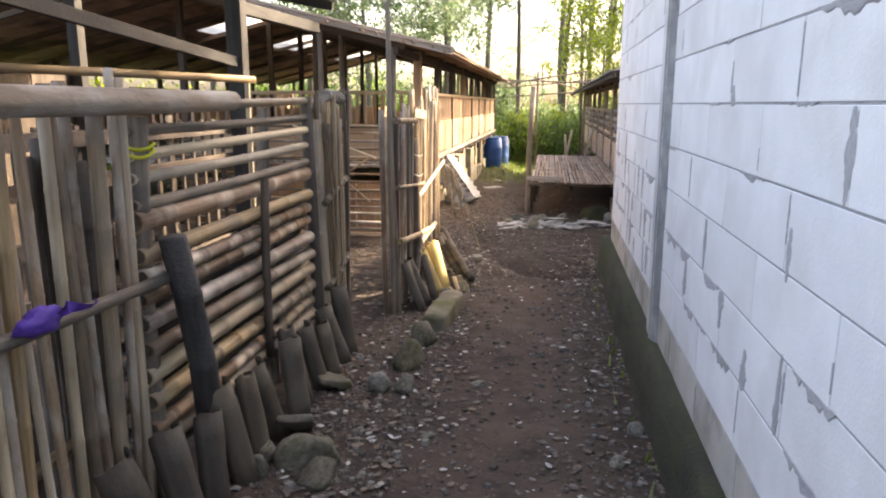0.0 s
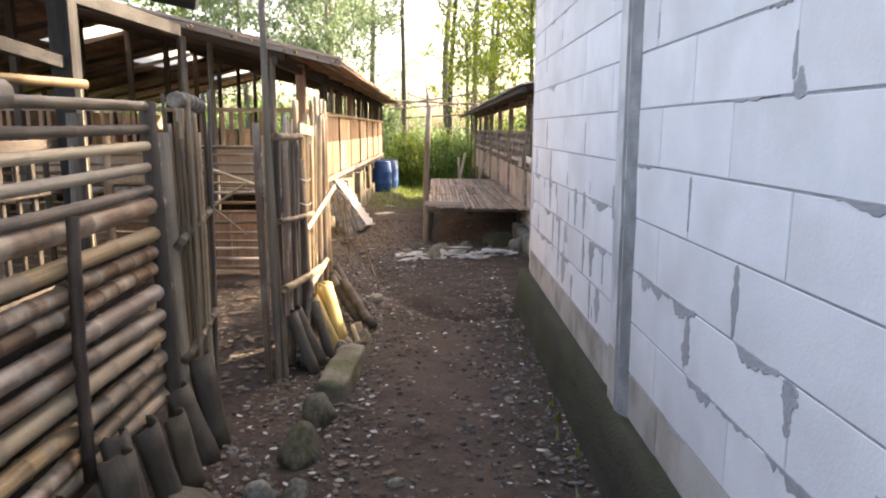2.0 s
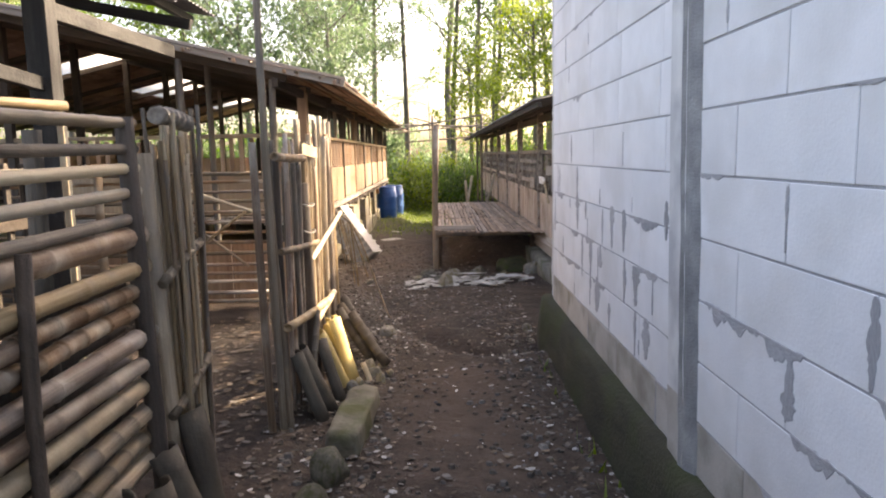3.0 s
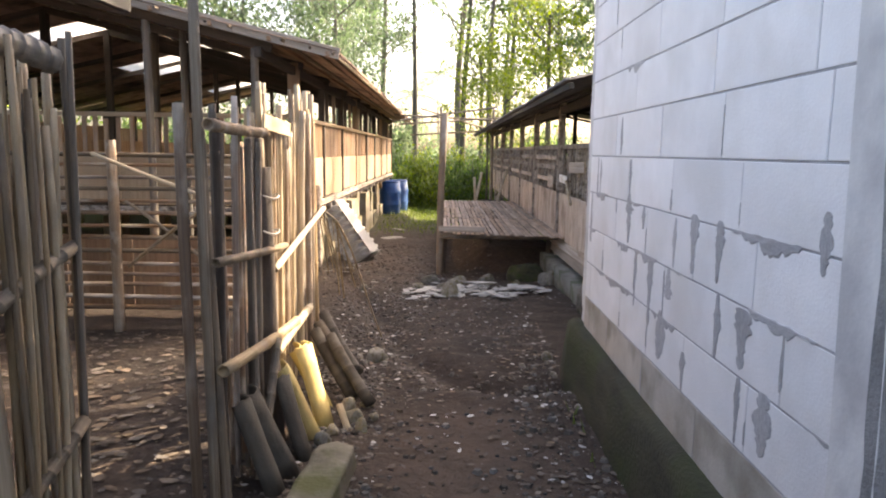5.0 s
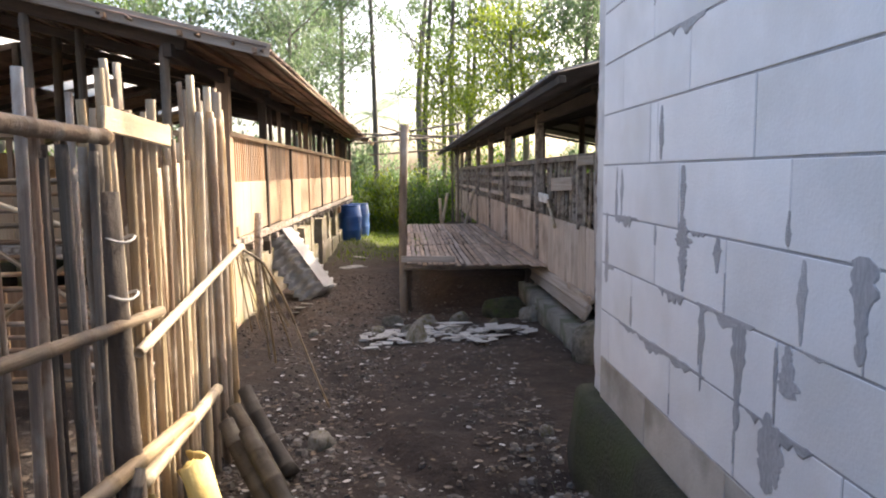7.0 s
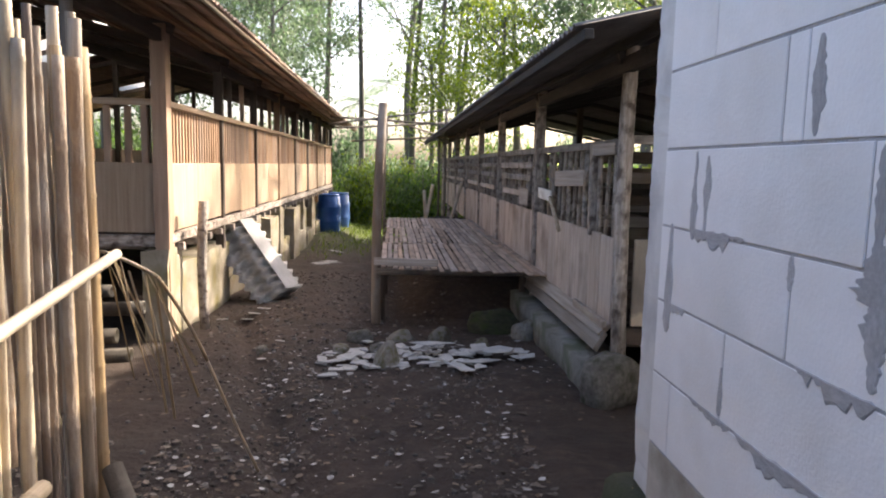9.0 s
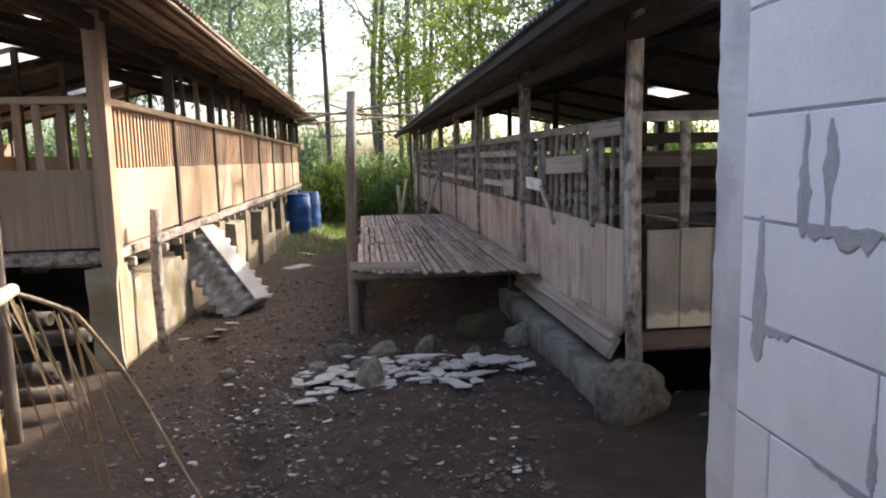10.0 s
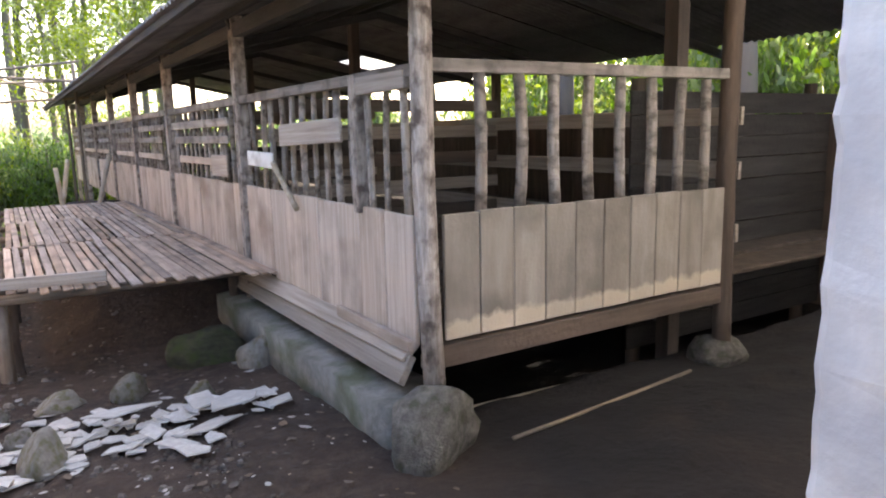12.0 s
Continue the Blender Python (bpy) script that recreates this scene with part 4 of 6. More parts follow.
for x, y, sx, sy, tl, tn in ((-1.2, 3.72, 0.16, 0.2, 38, 200), (-1.22, 4.32, 0.14, 0.17, 16, 130)):
    single("stone_slab", hewn(sx, sy, 0.035, x * 7), MOSSY, Matrix.Translation(g(x, y, 0.05)) @ pose(0, 0, 0, tl, 0, tn), "flat broken slab leaning at the fence foot", "stone slab", "slabs at the fence foot")

# ---- raised shed with tan boards ----
LX, LY0, LY1 = -2.0, 10.95, 24.6
shed = thing("raised_goat_shed", g(LX, LY0), "long raised goat shed with tan boards, pickets and a low roof", "shed")
posts = [LY0, 12.65, 14.35, 16.05, 17.75, 19.45, 21.15, 22.85, LY1]
def lroof(x):
    return 2.19 + 0.235 * (-1.3 - x) if x > -5.6 else 3.2 - 0.235 * (-5.6 - x)
for k, y in enumerate(posts):
    plank("post", (LX, y, gz(LX, y) - 0.05 if k == 0 else 0.4), (LX, y, lroof(LX) - 0.09), 0.11 if k == 0 else 0.08, 0.11 if k == 0 else 0.07, DARKWOOD if k % 3 else PICKET_L, shed, (1, 0, 0))
    for x in (-5.6, -9.0):
        plank("post", (x, y, 0.0 - 0.5), (x, y, lroof(x) - 0.09), 0.09, 0.09, DARKWOOD, shed, (1, 0, 0))
for y0, y1 in zip(posts, posts[1:]):
    n = 2
    for k in range(n):
        a, b = y0 + 0.05 + (y1 - y0 - 0.1) * k / n, y0 + 0.05 + (y1 - y0 - 0.1) * (k + 1) / n
        span("board", LX + 0.005, LX + 0.022, a + 0.003, b - 0.003, 0.73 + R.uniform(-0.012, 0.01), 1.25, BOARD_L, shed)
    y = y0 + 0.07
    while y < y1 - 0.05:
        span("picket", LX - 0.012, LX + 0.012, y, y + 0.042, 1.24, 1.68 + R.uniform(-0.01, 0.01), PICKET_L, shed)
        y += 0.082 if y0 < 16 else 0.1
    plank("rail", (LX + 0.02, y0, 1.695), (LX + 0.02, y1, 1.695), 0.045, 0.05, BOARD_L, shed)
    plank("floor_beam", (LX + 0.03, y0, 0.675), (LX + 0.03, y1, 0.675), 0.07, 0.06, POSTWOOD, shed)
    for q in range(4):
        yy = y0 + 0.2 + q * 0.4
        plank("joist", (LX + 0.09, yy, 0.6), (LX - 0.6, yy, 0.6), 0.06, 0.06, POSTWOOD, shed)
# front end, facing the yard
for k in range(6):
    a = LX - 0.05 - 0.62 * k
    span("board", a - 0.615, a, LY0 - 0.02, LY0 - 0.003, 0.73 + R.uniform(-0.01, 0.01), 1.25, BOARD_L, shed)
x = LX - 0.1
while x > -6.2:
    span("picket", x - 0.05, x, LY0 - 0.015, LY0 + 0.01, 1.24, 1.68 + R.uniform(-0.03, 0.02), PICKET_L, shed)
    x -= R.uniform(0.1, 0.16)
plank("rail", (LX, LY0, 1.7), (-9.0, LY0, 1.7), 0.05, 0.05, BOARD_L, shed)
plank("floor_beam", (LX, LY0, 0.66), (-9.0, LY0, 0.66), 0.09, 0.07, POSTWOOD, shed)
span("floor", -9.0, LX - 0.03, LY0 + 0.02, LY1, 0.69, 0.725, DARKWOOD, shed)
for k in range(14):
    span("back_board", -9.02, -9.0, LY0 + k * 0.975, LY0 + (k + 1) * 0.975 - 0.01, 0.73, 1.85 + R.uniform(-0.03, 0.03), PICKET_L, shed)
for k in range(4):
    span("inner_partition", -5.7, -5.66, LY0 + 0.1 + k * 3.4, LY0 + 3.45 + k * 3.4, 0.73, 1.45, PICKET_L, shed)
for k in range(6):
    x = -3.0 - k * 1.0
    span("end_board", x - 0.98, x, LY1 - 0.03, LY1, 0.73, 1.3, BOARD_L, shed)

def ribbed(wide, long, step=0.085, amp=0.012, thick=0.004, seed=0):
    """A corrugated sheet; the waves run along x, across y from 0 to wide."""
    key = ("rib", round(wide, 3), round(long, 3), step, amp)
    if key in CACHE:
        return CACHE[key]
    n = max(4, int(wide / step * 4))
    verts, faces = [], []
    for layer in (0, 1):
        for i in range(n + 1):
            y = wide * i / n
            z = amp * math.sin(2 * math.pi * y / step) - thick * layer
            verts += [(0, y, z), (long, y, z)]
    for i in range(n):
        a = 2 * i
        faces.append((a, a + 1, a + 3, a + 2))
        b = 2 * (n + 1) + a
        faces.append((b + 2, b + 3, b + 1, b))
        faces.append((a + 2, b + 2, b, a))
        faces.append((a + 1, b + 1, b + 3, a + 3))
    CACHE[key] = data_mesh("ribbed", verts, faces, True)
    return CACHE[key]

def slope_sheets(parent, x0, z0, x1, z1, y0, y1, mat, clear={}, width=0.85, name="roof_sheet", step=0.085, amp=0.012, skip=()):
    """A slope of ribbed sheets from the eave (x0, z0) up to (x1, z1)."""
    run = math.hypot(x1 - x0, z1 - z0)
    ang = math.atan2(z1 - z0, abs(x1 - x0))
    n = max(1, round((y1 - y0) / width))
    w = (y1 - y0) / n
    for k in range(n):
        if k in skip:
            continue
        m = Matrix.Translation((x0, y0 + w * k, z0 + R.uniform(-0.004, 0.008)))
        if x1 < x0:
            m = Matrix.Translation((x0, y0 + w * (k + 1), z0 + R.uniform(-0.004, 0.008))) @ pose(0, 0, 0, 0, 0, 180)
        m = m @ pose(0, 0, 0, 0, -math.degrees(ang), 0)
        if k in clear:
            a, b = clear[k]
            part(name, ribbed(w + 0.03, run * a, step, amp), mat, parent, m)
            part("skylight_sheet", ribbed(w + 0.03, run * (b - a), step, amp), CLEAR, parent, m @ Matrix.Translation((run * a, 0, 0)), "translucent white roof sheet")
            if b < 1:
                part(name, ribbed(w + 0.03, run * (1 - b), step, amp), mat, parent, m @ Matrix.Translation((run * b, 0, 0)))
        else:
            part(name, ribbed(w + 0.03, run, step, amp), mat, parent, m)

slope_sheets(shed, -1.3, 2.19, -5.62, 3.2, 9.45, LY1 + 0.5, ROOF_L, clear={4: (0.42, 0.78), 10: (0.42, 0.78), 15: (0.42, 0.78)})
slope_sheets(shed, -9.8, 2.21, -5.58, 3.2, 9.45, LY1 + 0.5, ROOF_L, clear={9: (0.7, 1.0), 10: (0.7, 1.0), 15: (0.7, 1.0), 5: (0.7, 1.0)})
for k in range(19):
    x = -1.33 - k * 0.215 + R.uniform(-0.02, 0.02)
    pole("roof_batten", (x, 9.42 + R.uniform(-0.12, 0.1), lroof(x) - 0.03), (x + R.uniform(-0.03, 0.03), LY1 + 0.5, lroof(x) - 0.035), R.uniform(0.011, 0.018), [CULM_RED, LOG, CULM_GREY][k % 3], shed, "log")
y = 13.2
while y < LY1 - 0.2:
    plank("stud", (LX - 0.02, y, 1.66), (LX - 0.02 + R.uniform(-0.02, 0.02), y + R.uniform(-0.02, 0.02), lroof(LX) - 0.12), 0.045, 0.035, [DARKWOOD, PICKET_L][R.randrange(2)], shed, (1, 0, 0))
    y += R.uniform(0.5, 0.64)
for k in range(9):
    x = -1.38 - k * 0.5
    plank("purlin", (x, 9.4, lroof(x) - 0.045), (x, LY1 + 0.5, lroof(x) - 0.045), 0.035, 0.03, PICKET_L if k < 4 else POSTWOOD, shed)
for y in [9.6] + posts:
    plank("rafter", (-1.9, y, lroof(-1.9) - 0.1), (-5.6, y, 3.2 - 0.1), 0.08, 0.05, DARKWOOD, shed)
    plank("rafter", (-9.6, y, lroof(-9.6) - 0.1), (-5.6, y, 3.2 - 0.1), 0.08, 0.05, DARKWOOD, shed)
plank("wall_plate", (LX, 9.5, lroof(LX) - 0.17), (LX, LY1, lroof(LX) - 0.17), 0.09, 0.06, DARKWOOD, shed)
plank("verge_board", (-1.28, 9.44, lroof(-1.28) - 0.02), (-5.6, 9.44, 3.2 - 0.02), 0.1, 0.02, PLANK, shed)
pole("prop", (-2.05, 9.6, gz(-2.05, 9.6) - 0.05), (-2.05, 9.6, lroof(-2.05) - 0.14), 0.035, CULM_GREY, shed, "mid")
pole("prop", (-3.0, 9.6, gz(-3, 9.6) - 0.05), (-3.0, 9.6, lroof(-3.0) - 0.14), 0.035, CULM_GREY, shed, "mid")

# masonry that carries it
def masonry(x0, x1, y0, y1, z0, z1, seed):
    """A plastered block with uneven faces, chipped corners and a ragged top."""
    ny = max(3, int((y1 - y0) / 0.09))
    bm = bmesh.new()
    bmesh.ops.create_cube(bm, size=1, matrix=Matrix.Translation(((x0 + x1) / 2, (y0 + y1) / 2, (z0 + z1) / 2)) @ Matrix.Diagonal((x1 - x0, y1 - y0, z1 - z0, 1)))
    for ax, cuts in ((1, ny), (2, 7), (0, 3)):
        bmesh.ops.subdivide_edges(bm, edges=[e for e in bm.edges if abs((e.verts[0].co - e.verts[1].co)[ax]) > 0.8 * (x1 - x0, y1 - y0, z1 - z0)[ax]], cuts=cuts, use_grid_fill=True)
    for v in bm.verts:
        p = v.co.copy()
        edge = sum(abs(c - lo) < 0.002 or abs(c - hi) < 0.002 for c, lo, hi in zip(p, (x0, y0, z0), (x1, y1, z1)))
        v.co += Vector((noise.noise(p * 5 + Vector((seed, 0, 0))), noise.noise(p * 5 + Vector((0, seed, 0))), noise.noise(p * 6 + Vector((0, 0, seed))))) * (0.012 if edge < 2 else 0.02)
    return mesh_of(bm, "masonry", False)
for k, (y0, y1, x0, x1, z1) in enumerate(((10.86, 11.2, -2.14, -1.95, 0.6), (11.25, 12.92, -2.25, -1.98, 0.44), (13.95, 14.35, -2.2, -1.93, 0.6), (14.9, 15.5, -2.16, -1.9, 0.52), (16.0, 16.35, -2.2, -1.95, 0.6), (17.4, 18.2, -2.2, -1.95, 0.5), (19.2, 19.7, -2.3, -2.03, 0.6), (20.8, 21.4, -2.3, -2.05, 0.6), (22.6, 23.0, -2.3, -2.06, 0.6), (24.3, 24.7, -2.3, -2.06, 0.6))):
    b = part("pier", masonry(x0, x1, y0, y1, gz(-2, y0) - 0.25, z1, k), PIER, None)
    tagged(b, "plastered masonry pier under the raised shed", "pier", "piers under the raised shed")
for k, (y0, y1, up) in enumerate(((13.02, 13.93, 0.2), (14.37, 14.88, 0.34), (15.52, 15.98, 0.3), (16.37, 17.38, 0.36), (18.22, 19.18, 0.36), (19.72, 20.78, 0.3), (21.42, 22.58, 0.26))):
    b = part("footing_wall", masonry(-2.2, -2.02, y0, y1, gz(-2, y0) - 0.25, gz(-2, y0) + up, 20 + k), PIER, None)
    tagged(b, "low mossy plastered wall between the shed piers", "footing", "footing walls under the raised shed")
for y in posts[1:]:
    for x in (-5.6, -9.0):
        b = span("pier", x - 0.15, x + 0.15, y - 0.15, y + 0.15, gz(x, y) - 0.2, 0.6, PIER, None, "", 0.015)
        tagged(b, "plastered masonry pier under the raised shed", "pier", "piers under the raised shed")
st = pole("stake", g(-1.8, 11.3, -0.1), (-1.8, 11.3, 0.95), 0.04, POSTWOOD, None, "log")
tagged(st, "grey weathered stake beside the raised shed", "stake")

# ---- pen with pale boards ----
PX, PY0, PY1 = 1.03, 9.45, 24.0
pen = thing("goat_pen", g(PX, PY0), "raised goat pen of weathered pale boards under a blackened roof", "shed")
def rroof(x):
    return 1.88 + 0.24 * (x - 0.5) if x < 3.2 else 2.53 - 0.2 * (x - 3.2)
PP = [PY0, 11.7, 13.95, 15.9, 17.9, 19.9, 21.9, PY1]
pole("corner_post", (1.06, 9.42, 0.2), (1.055, 9.44, rroof(1.04) - 0.05), 0.045, POSTWOOD, pen, "log", "thick flaking corner post")
for y in PP[1:]:
    plank("post", (PX, y, gz(PX, y) - 0.1), (PX, y, rroof(PX) - 0.06), 0.075, 0.075, POSTWOOD, pen, (1, 0, 0))
for x in (2.92,):
    pole("post", (x, 9.45, -0.1), (x, 9.45, rroof(x) - 0.05), 0.05, DARKWOOD, pen, "log")
for y in PP[::2]:
    plank("post", (3.2, y + 0.6, -0.5), (3.2, y + 0.6, rroof(3.2) - 0.05), 0.1, 0.1, DARKWOOD, pen, (1, 0, 0))
    plank("post", (5.2, y + 0.6, -0.5), (5.2, y + 0.6, rroof(5.2) - 0.05), 0.09, 0.09, DARKWOOD, pen, (1, 0, 0))
for y0, y1 in zip(PP, PP[1:]):
    n = 9 if y0 < 15 else 5
    for k in range(n):
        a, b = y0 + 0.04 + (y1 - y0 - 0.08) * k / n, y0 + 0.04 + (y1 - y0 - 0.08) * (k + 1) / n
        span("board", PX - 0.012 + R.uniform(-0.003, 0.003), PX + 0.012, a + 0.002, b - R.uniform(0.001, 0.006), 0.36 + R.uniform(-0.012, 0.008), 0.885 + R.uniform(-0.004, 0.004), BOARD_R, pen)
    y = y0 + 0.12
    while y < y1 - 0.08:
        pole("picket", (PX + 0.02, y, 0.87), (PX + 0.02 + R.uniform(-0.01, 0.01), y + R.uniform(-0.015, 0.015), 1.42), 0.019, PICKET_R, pen, "log", flat=0.7)
        y += R.uniform(0.14, 0.18)
    plank("rail", (PX, y0, 1.43), (PX, y1, 1.43), 0.05, 0.05, PICKET_R, pen)
    if y0 > 11:
        for z in (1.02, 1.18, 1.3):
            plank("rail", (PX - 0.02, y0 + R.uniform(0.1, 0.5), z), (PX - 0.02, y1 - R.uniform(0.1, 0.5), z), 0.055, 0.018, PICKET_R if z > 1.1 else BOARD_R, pen)
plank("frame_post", (PX - 0.005, 9.95, 0.86), (PX - 0.005, 9.95, 1.45), 0.06, 0.055, POSTWOOD, pen, (0, 1, 0))
plank("frame_head", (PX - 0.01, 9.5, 1.4), (PX - 0.01, 9.98, 1.4), 0.07, 0.04, PLANK, pen)
plank("nailed_board", (PX - 0.045, 10.05, 1.22), (PX - 0.045, 10.85, 1.2), 0.11, 0.02, PLANK, pen, label="grey board nailed across the pickets")
plank("nailed_board", (PX - 0.045, 11.0, 1.06), (PX - 0.045, 11.45, 1.07), 0.085, 0.015, WHITEBOARD, pen, label="small white painted board")
plank("nailed_board", (PX - 0.045, 11.95, 1.0), (PX - 0.045, 12.35, 1.0), 0.15, 0.015, PLANK, pen)
pole("loose_stick", (PX - 0.06, 10.95, 1.05), (PX - 0.06, 10.62, 0.82), 0.016, PALE, pen, "mid")
# lower skirting planks, sagging away from the sill
plank("skirt_plank", (PX - 0.03, 9.5, 0.335), (PX - 0.02, 11.9, 0.30), 0.1, 0.03, PLANK, pen, (1, 0, 1))
plank("skirt_plank", (PX - 0.06, 9.48, 0.27), (PX - 0.02, 12.0, 0.22), 0.12, 0.03, PLANK, pen, (0.6, 0, 1))
plank("skirt_plank", (PX - 0.05, 9.46, 0.37), (PX - 0.03, 10.2, 0.365), 0.05, 0.03, BOARD_R, pen)
# front end
FXS = list(np.linspace(1.13, 2.87, 11))
for a, b in zip(FXS, FXS[1:]):
    span("board", a + 0.002, b - R.uniform(0.001, 0.003), PY0 - 0.012 + R.uniform(-0.001, 0.001), PY0 + 0.01, 0.375 + R.uniform(-0.004, 0.004), 0.885 + R.uniform(-0.003, 0.003), BOARD_F, pen)
for k in range(8):
    x = 1.33 + k * 0.2
    pole("picket", (x, PY0 + 0.02, 0.87), (x + R.uniform(-0.01, 0.01), PY0 + 0.02, 1.43), 0.026, PICKET_R, pen, "log")
plank("rail", (1.05, PY0 + 0.02, 1.45), (2.95, PY0 + 0.02, 1.46), 0.05, 0.05, PICKET_R, pen)
plank("floor_beam", (1.1, PY0 + 0.03, 0.31), (2.95, PY0 + 0.03, 0.31), 0.09, 0.08, DARKWOOD, pen)
plank("floor_beam", (1.1, PY0 + 0.12, 0.25), (2.95, PY0 + 0.12, 0.25), 0.06, 0.06, POSTWOOD, pen)
for k in range(40):
    y = PY0 + 0.15 + k * 0.36
    span("floor_slat", PX + 0.03, 5.1, y, y + 0.3, 0.345, 0.37, DARKWOOD, pen)
# inner partitions and the far side
for y in (11.8, 14.0, 17.0):
    for k in range(5):
        plank("inner_rail", (PX + 0.2, y, 0.6 + 0.2 * k), (3.15, y, 0.6 + 0.2 * k), 0.09, 0.02, PLANK if k % 2 else DARKWOOD, pen)
for z in (0.6, 0.95, 1.25):
    plank("inner_rail", (3.15, PY0 + 0.1, z), (3.15, PY1, z), 0.1, 0.025, PLANK, pen)
for k in range(12):
    span("far_board", 5.18, 5.2, PY0 + 0.1 + k * 1.18, PY0 + 0.1 + (k + 1) * 1.18 - 0.01, -0.6, 1.25, DARKWOOD, pen)
slope_sheets(pen, 0.5, 1.88, 3.22, 2.53, 8.55, PY1 + 0.5, ROOF_D, width=0.9)
slope_sheets(pen, 5.9, 1.99, 3.18, 2.53, 8.55, PY1 + 0.5, ROOF_D, width=0.9, clear={9: (0.4, 0.6)})
# roof timbers coloured near-black for the shade under the roof
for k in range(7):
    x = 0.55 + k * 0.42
    plank("purlin", (x, 8.5, rroof(x) - 0.05), (x, PY1 + 0.4, rroof(x) - 0.05), 0.04, 0.04, CHAR_SHADE, pen)
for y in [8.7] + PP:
    plank("rafter", (0.98, y, rroof(0.98) - 0.1), (3.2, y, 2.43), 0.07, 0.05, CHAR_SHADE, pen)
    plank("rafter", (5.9, y, rroof(5.9) - 0.1), (3.2, y, 2.43), 0.07, 0.05, CHAR_SHADE, pen)
plank("wall_plate", (PX, 8.6, rroof(PX) - 0.15), (PX, PY1, rroof(PX) - 0.15), 0.08, 0.06, CHAR_SHADE, pen)
# a dark plank screen beyond the pen's corner, its near-black standing in for shade
screen = thing("plank_screen", g(3.4, 10.2), "dark plank screen beside the goat pen with an added light-blocking side", "screen")
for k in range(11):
    plank("plank", (2.98, 10.2, 0.6 - 0.15 * (k - 5)), (7.2, 10.2, 0.6 - 0.15 * (k - 5)), 0.145, 0.02, CHAR_SHADE, screen)
# unseen side, added to keep light out of the gap beside the pen
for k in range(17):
    plank("plank", (7.2, 7.7, 1.2 - 0.15 * (k - 8)), (7.2, 10.15, 1.2 - 0.15 * (k - 8)), 0.145, 0.02, CHAR_SHADE, screen)
for x in (3.1, 5.0, 7.0):
    pole("post", g(x, 10.25, -0.1), (x, 10.25, 1.5), 0.05, DARKWOOD, screen, "log")

stick = pole("stick", g(1.36, 9.3, 0.012), g(2.6, 9.4, 0.012), 0.01, CULM_GREY, None, "mid")
tagged(stick, "thin grey bamboo stick lying on the earth under the pen", "stick")
stone(1.02, 9.37, 0.44, 0.38, 0.27, "large damp boulder carrying the pen's corner post", "boulder", z=0.0, mat=DAMPSTONE, turn=20, k=1, group="boulders under the pen")
stone(2.92, 9.5, 0.4, 0.4, 0.16, "flat boulder under the pen post", "boulder", mat=DAMPSTONE, turn=50, k=2, group="boulders under the pen")
stone(0.62, 11.35, 0.5, 0.4, 0.24, "mossy boulder at the edge of the bamboo platform", "boulder", turn=0, k=3, mat=MOSS, group="boulders under the pen")
kerb = bmesh.new()
bmesh.ops.create_cube(kerb, size=1, matrix=Matrix.Translation((1.02, 10.8, 0.0)) @ Matrix.Diagonal((0.27, 2.6, 0.34, 1)))
bmesh.ops.subdivide_edges(kerb, edges=[e for e in kerb.edges if abs((e.verts[0].co - e.verts[1].co).y) > 1], cuts=24, use_grid_fill=True)
for v in kerb.verts:
    v.co += Vector((0.025 * noise.noise(v.co * 2.3), 0, 0.025 * noise.noise(v.co * 3 + Vector((4, 4, 4)))))
    if v.co.z > 0.05 and v.co.x < 0.95:
        v.co.z -= 0.03
single("footing_strip", mesh_of(kerb, "footing", True), FOOTING, Matrix.Translation((0, 0, -0.03)), "rough mossy concrete footing strip along the pen", "footing", kind="structure")

# ---- bamboo platform ----
deck = thing("bamboo_platform", g(0.3, 12.0), "low platform of weathered bamboo slats beside the goat pen", "platform")
for j, (y0, y1) in enumerate(((11.4, 13.3), (13.2, 15.1), (15.0, 16.9))):
    x = -0.36
    while x < 0.97:
        w = R.uniform(0.036, 0.05)
        a = y0 + R.uniform(-0.07, 0.07) - (0.25 * (x + 0.36) / 1.3 if j == 0 else 0)
        plank("slat", (x + w / 2, a, 0.405 + 0.006 * (j % 2) + R.uniform(-0.003, 0.003)), (x + w / 2 + R.uniform(-0.012, 0.012), y1 + R.uniform(-0.05, 0.05), 0.405 + 0.006 * (j % 2)), w, 0.012, SLAT, deck, (1, 0, 0))
        x += w + R.uniform(0.006, 0.016)
for y in (11.5, 12.4, 13.25, 14.2, 15.05, 16.0, 16.8):
    pole("bearer", (-0.4, y, 0.36), (1.0, y, 0.36), 0.03, CULM_GREY, deck, "mid")
for x, y in ((-0.34, 11.75), (-0.34, 13.25), (0.95, 11.9), (0.3, 13.25), (0.95, 13.25), (-0.34, 15.05), (0.3, 15.05), (0.95, 15.05), (-0.34, 16.8), (0.3, 16.8), (0.95, 16.8)):
    pole("leg", g(x, y, -0.1), (x, y, 0.34), 0.035, DARKWOOD, deck, "log")
plank("edge_board", (-0.42, 11.47, 0.45), (0.12, 11.38, 0.455), 0.06, 0.03, PLANK, deck)
mast = pole("post", g(-0.4, 11.6, -0.15), (-0.36, 11.6, 1.8), 0.042, LOG, None, "log")
tagged(mast, "tall grey wooden post at the corner of the platform", "post")

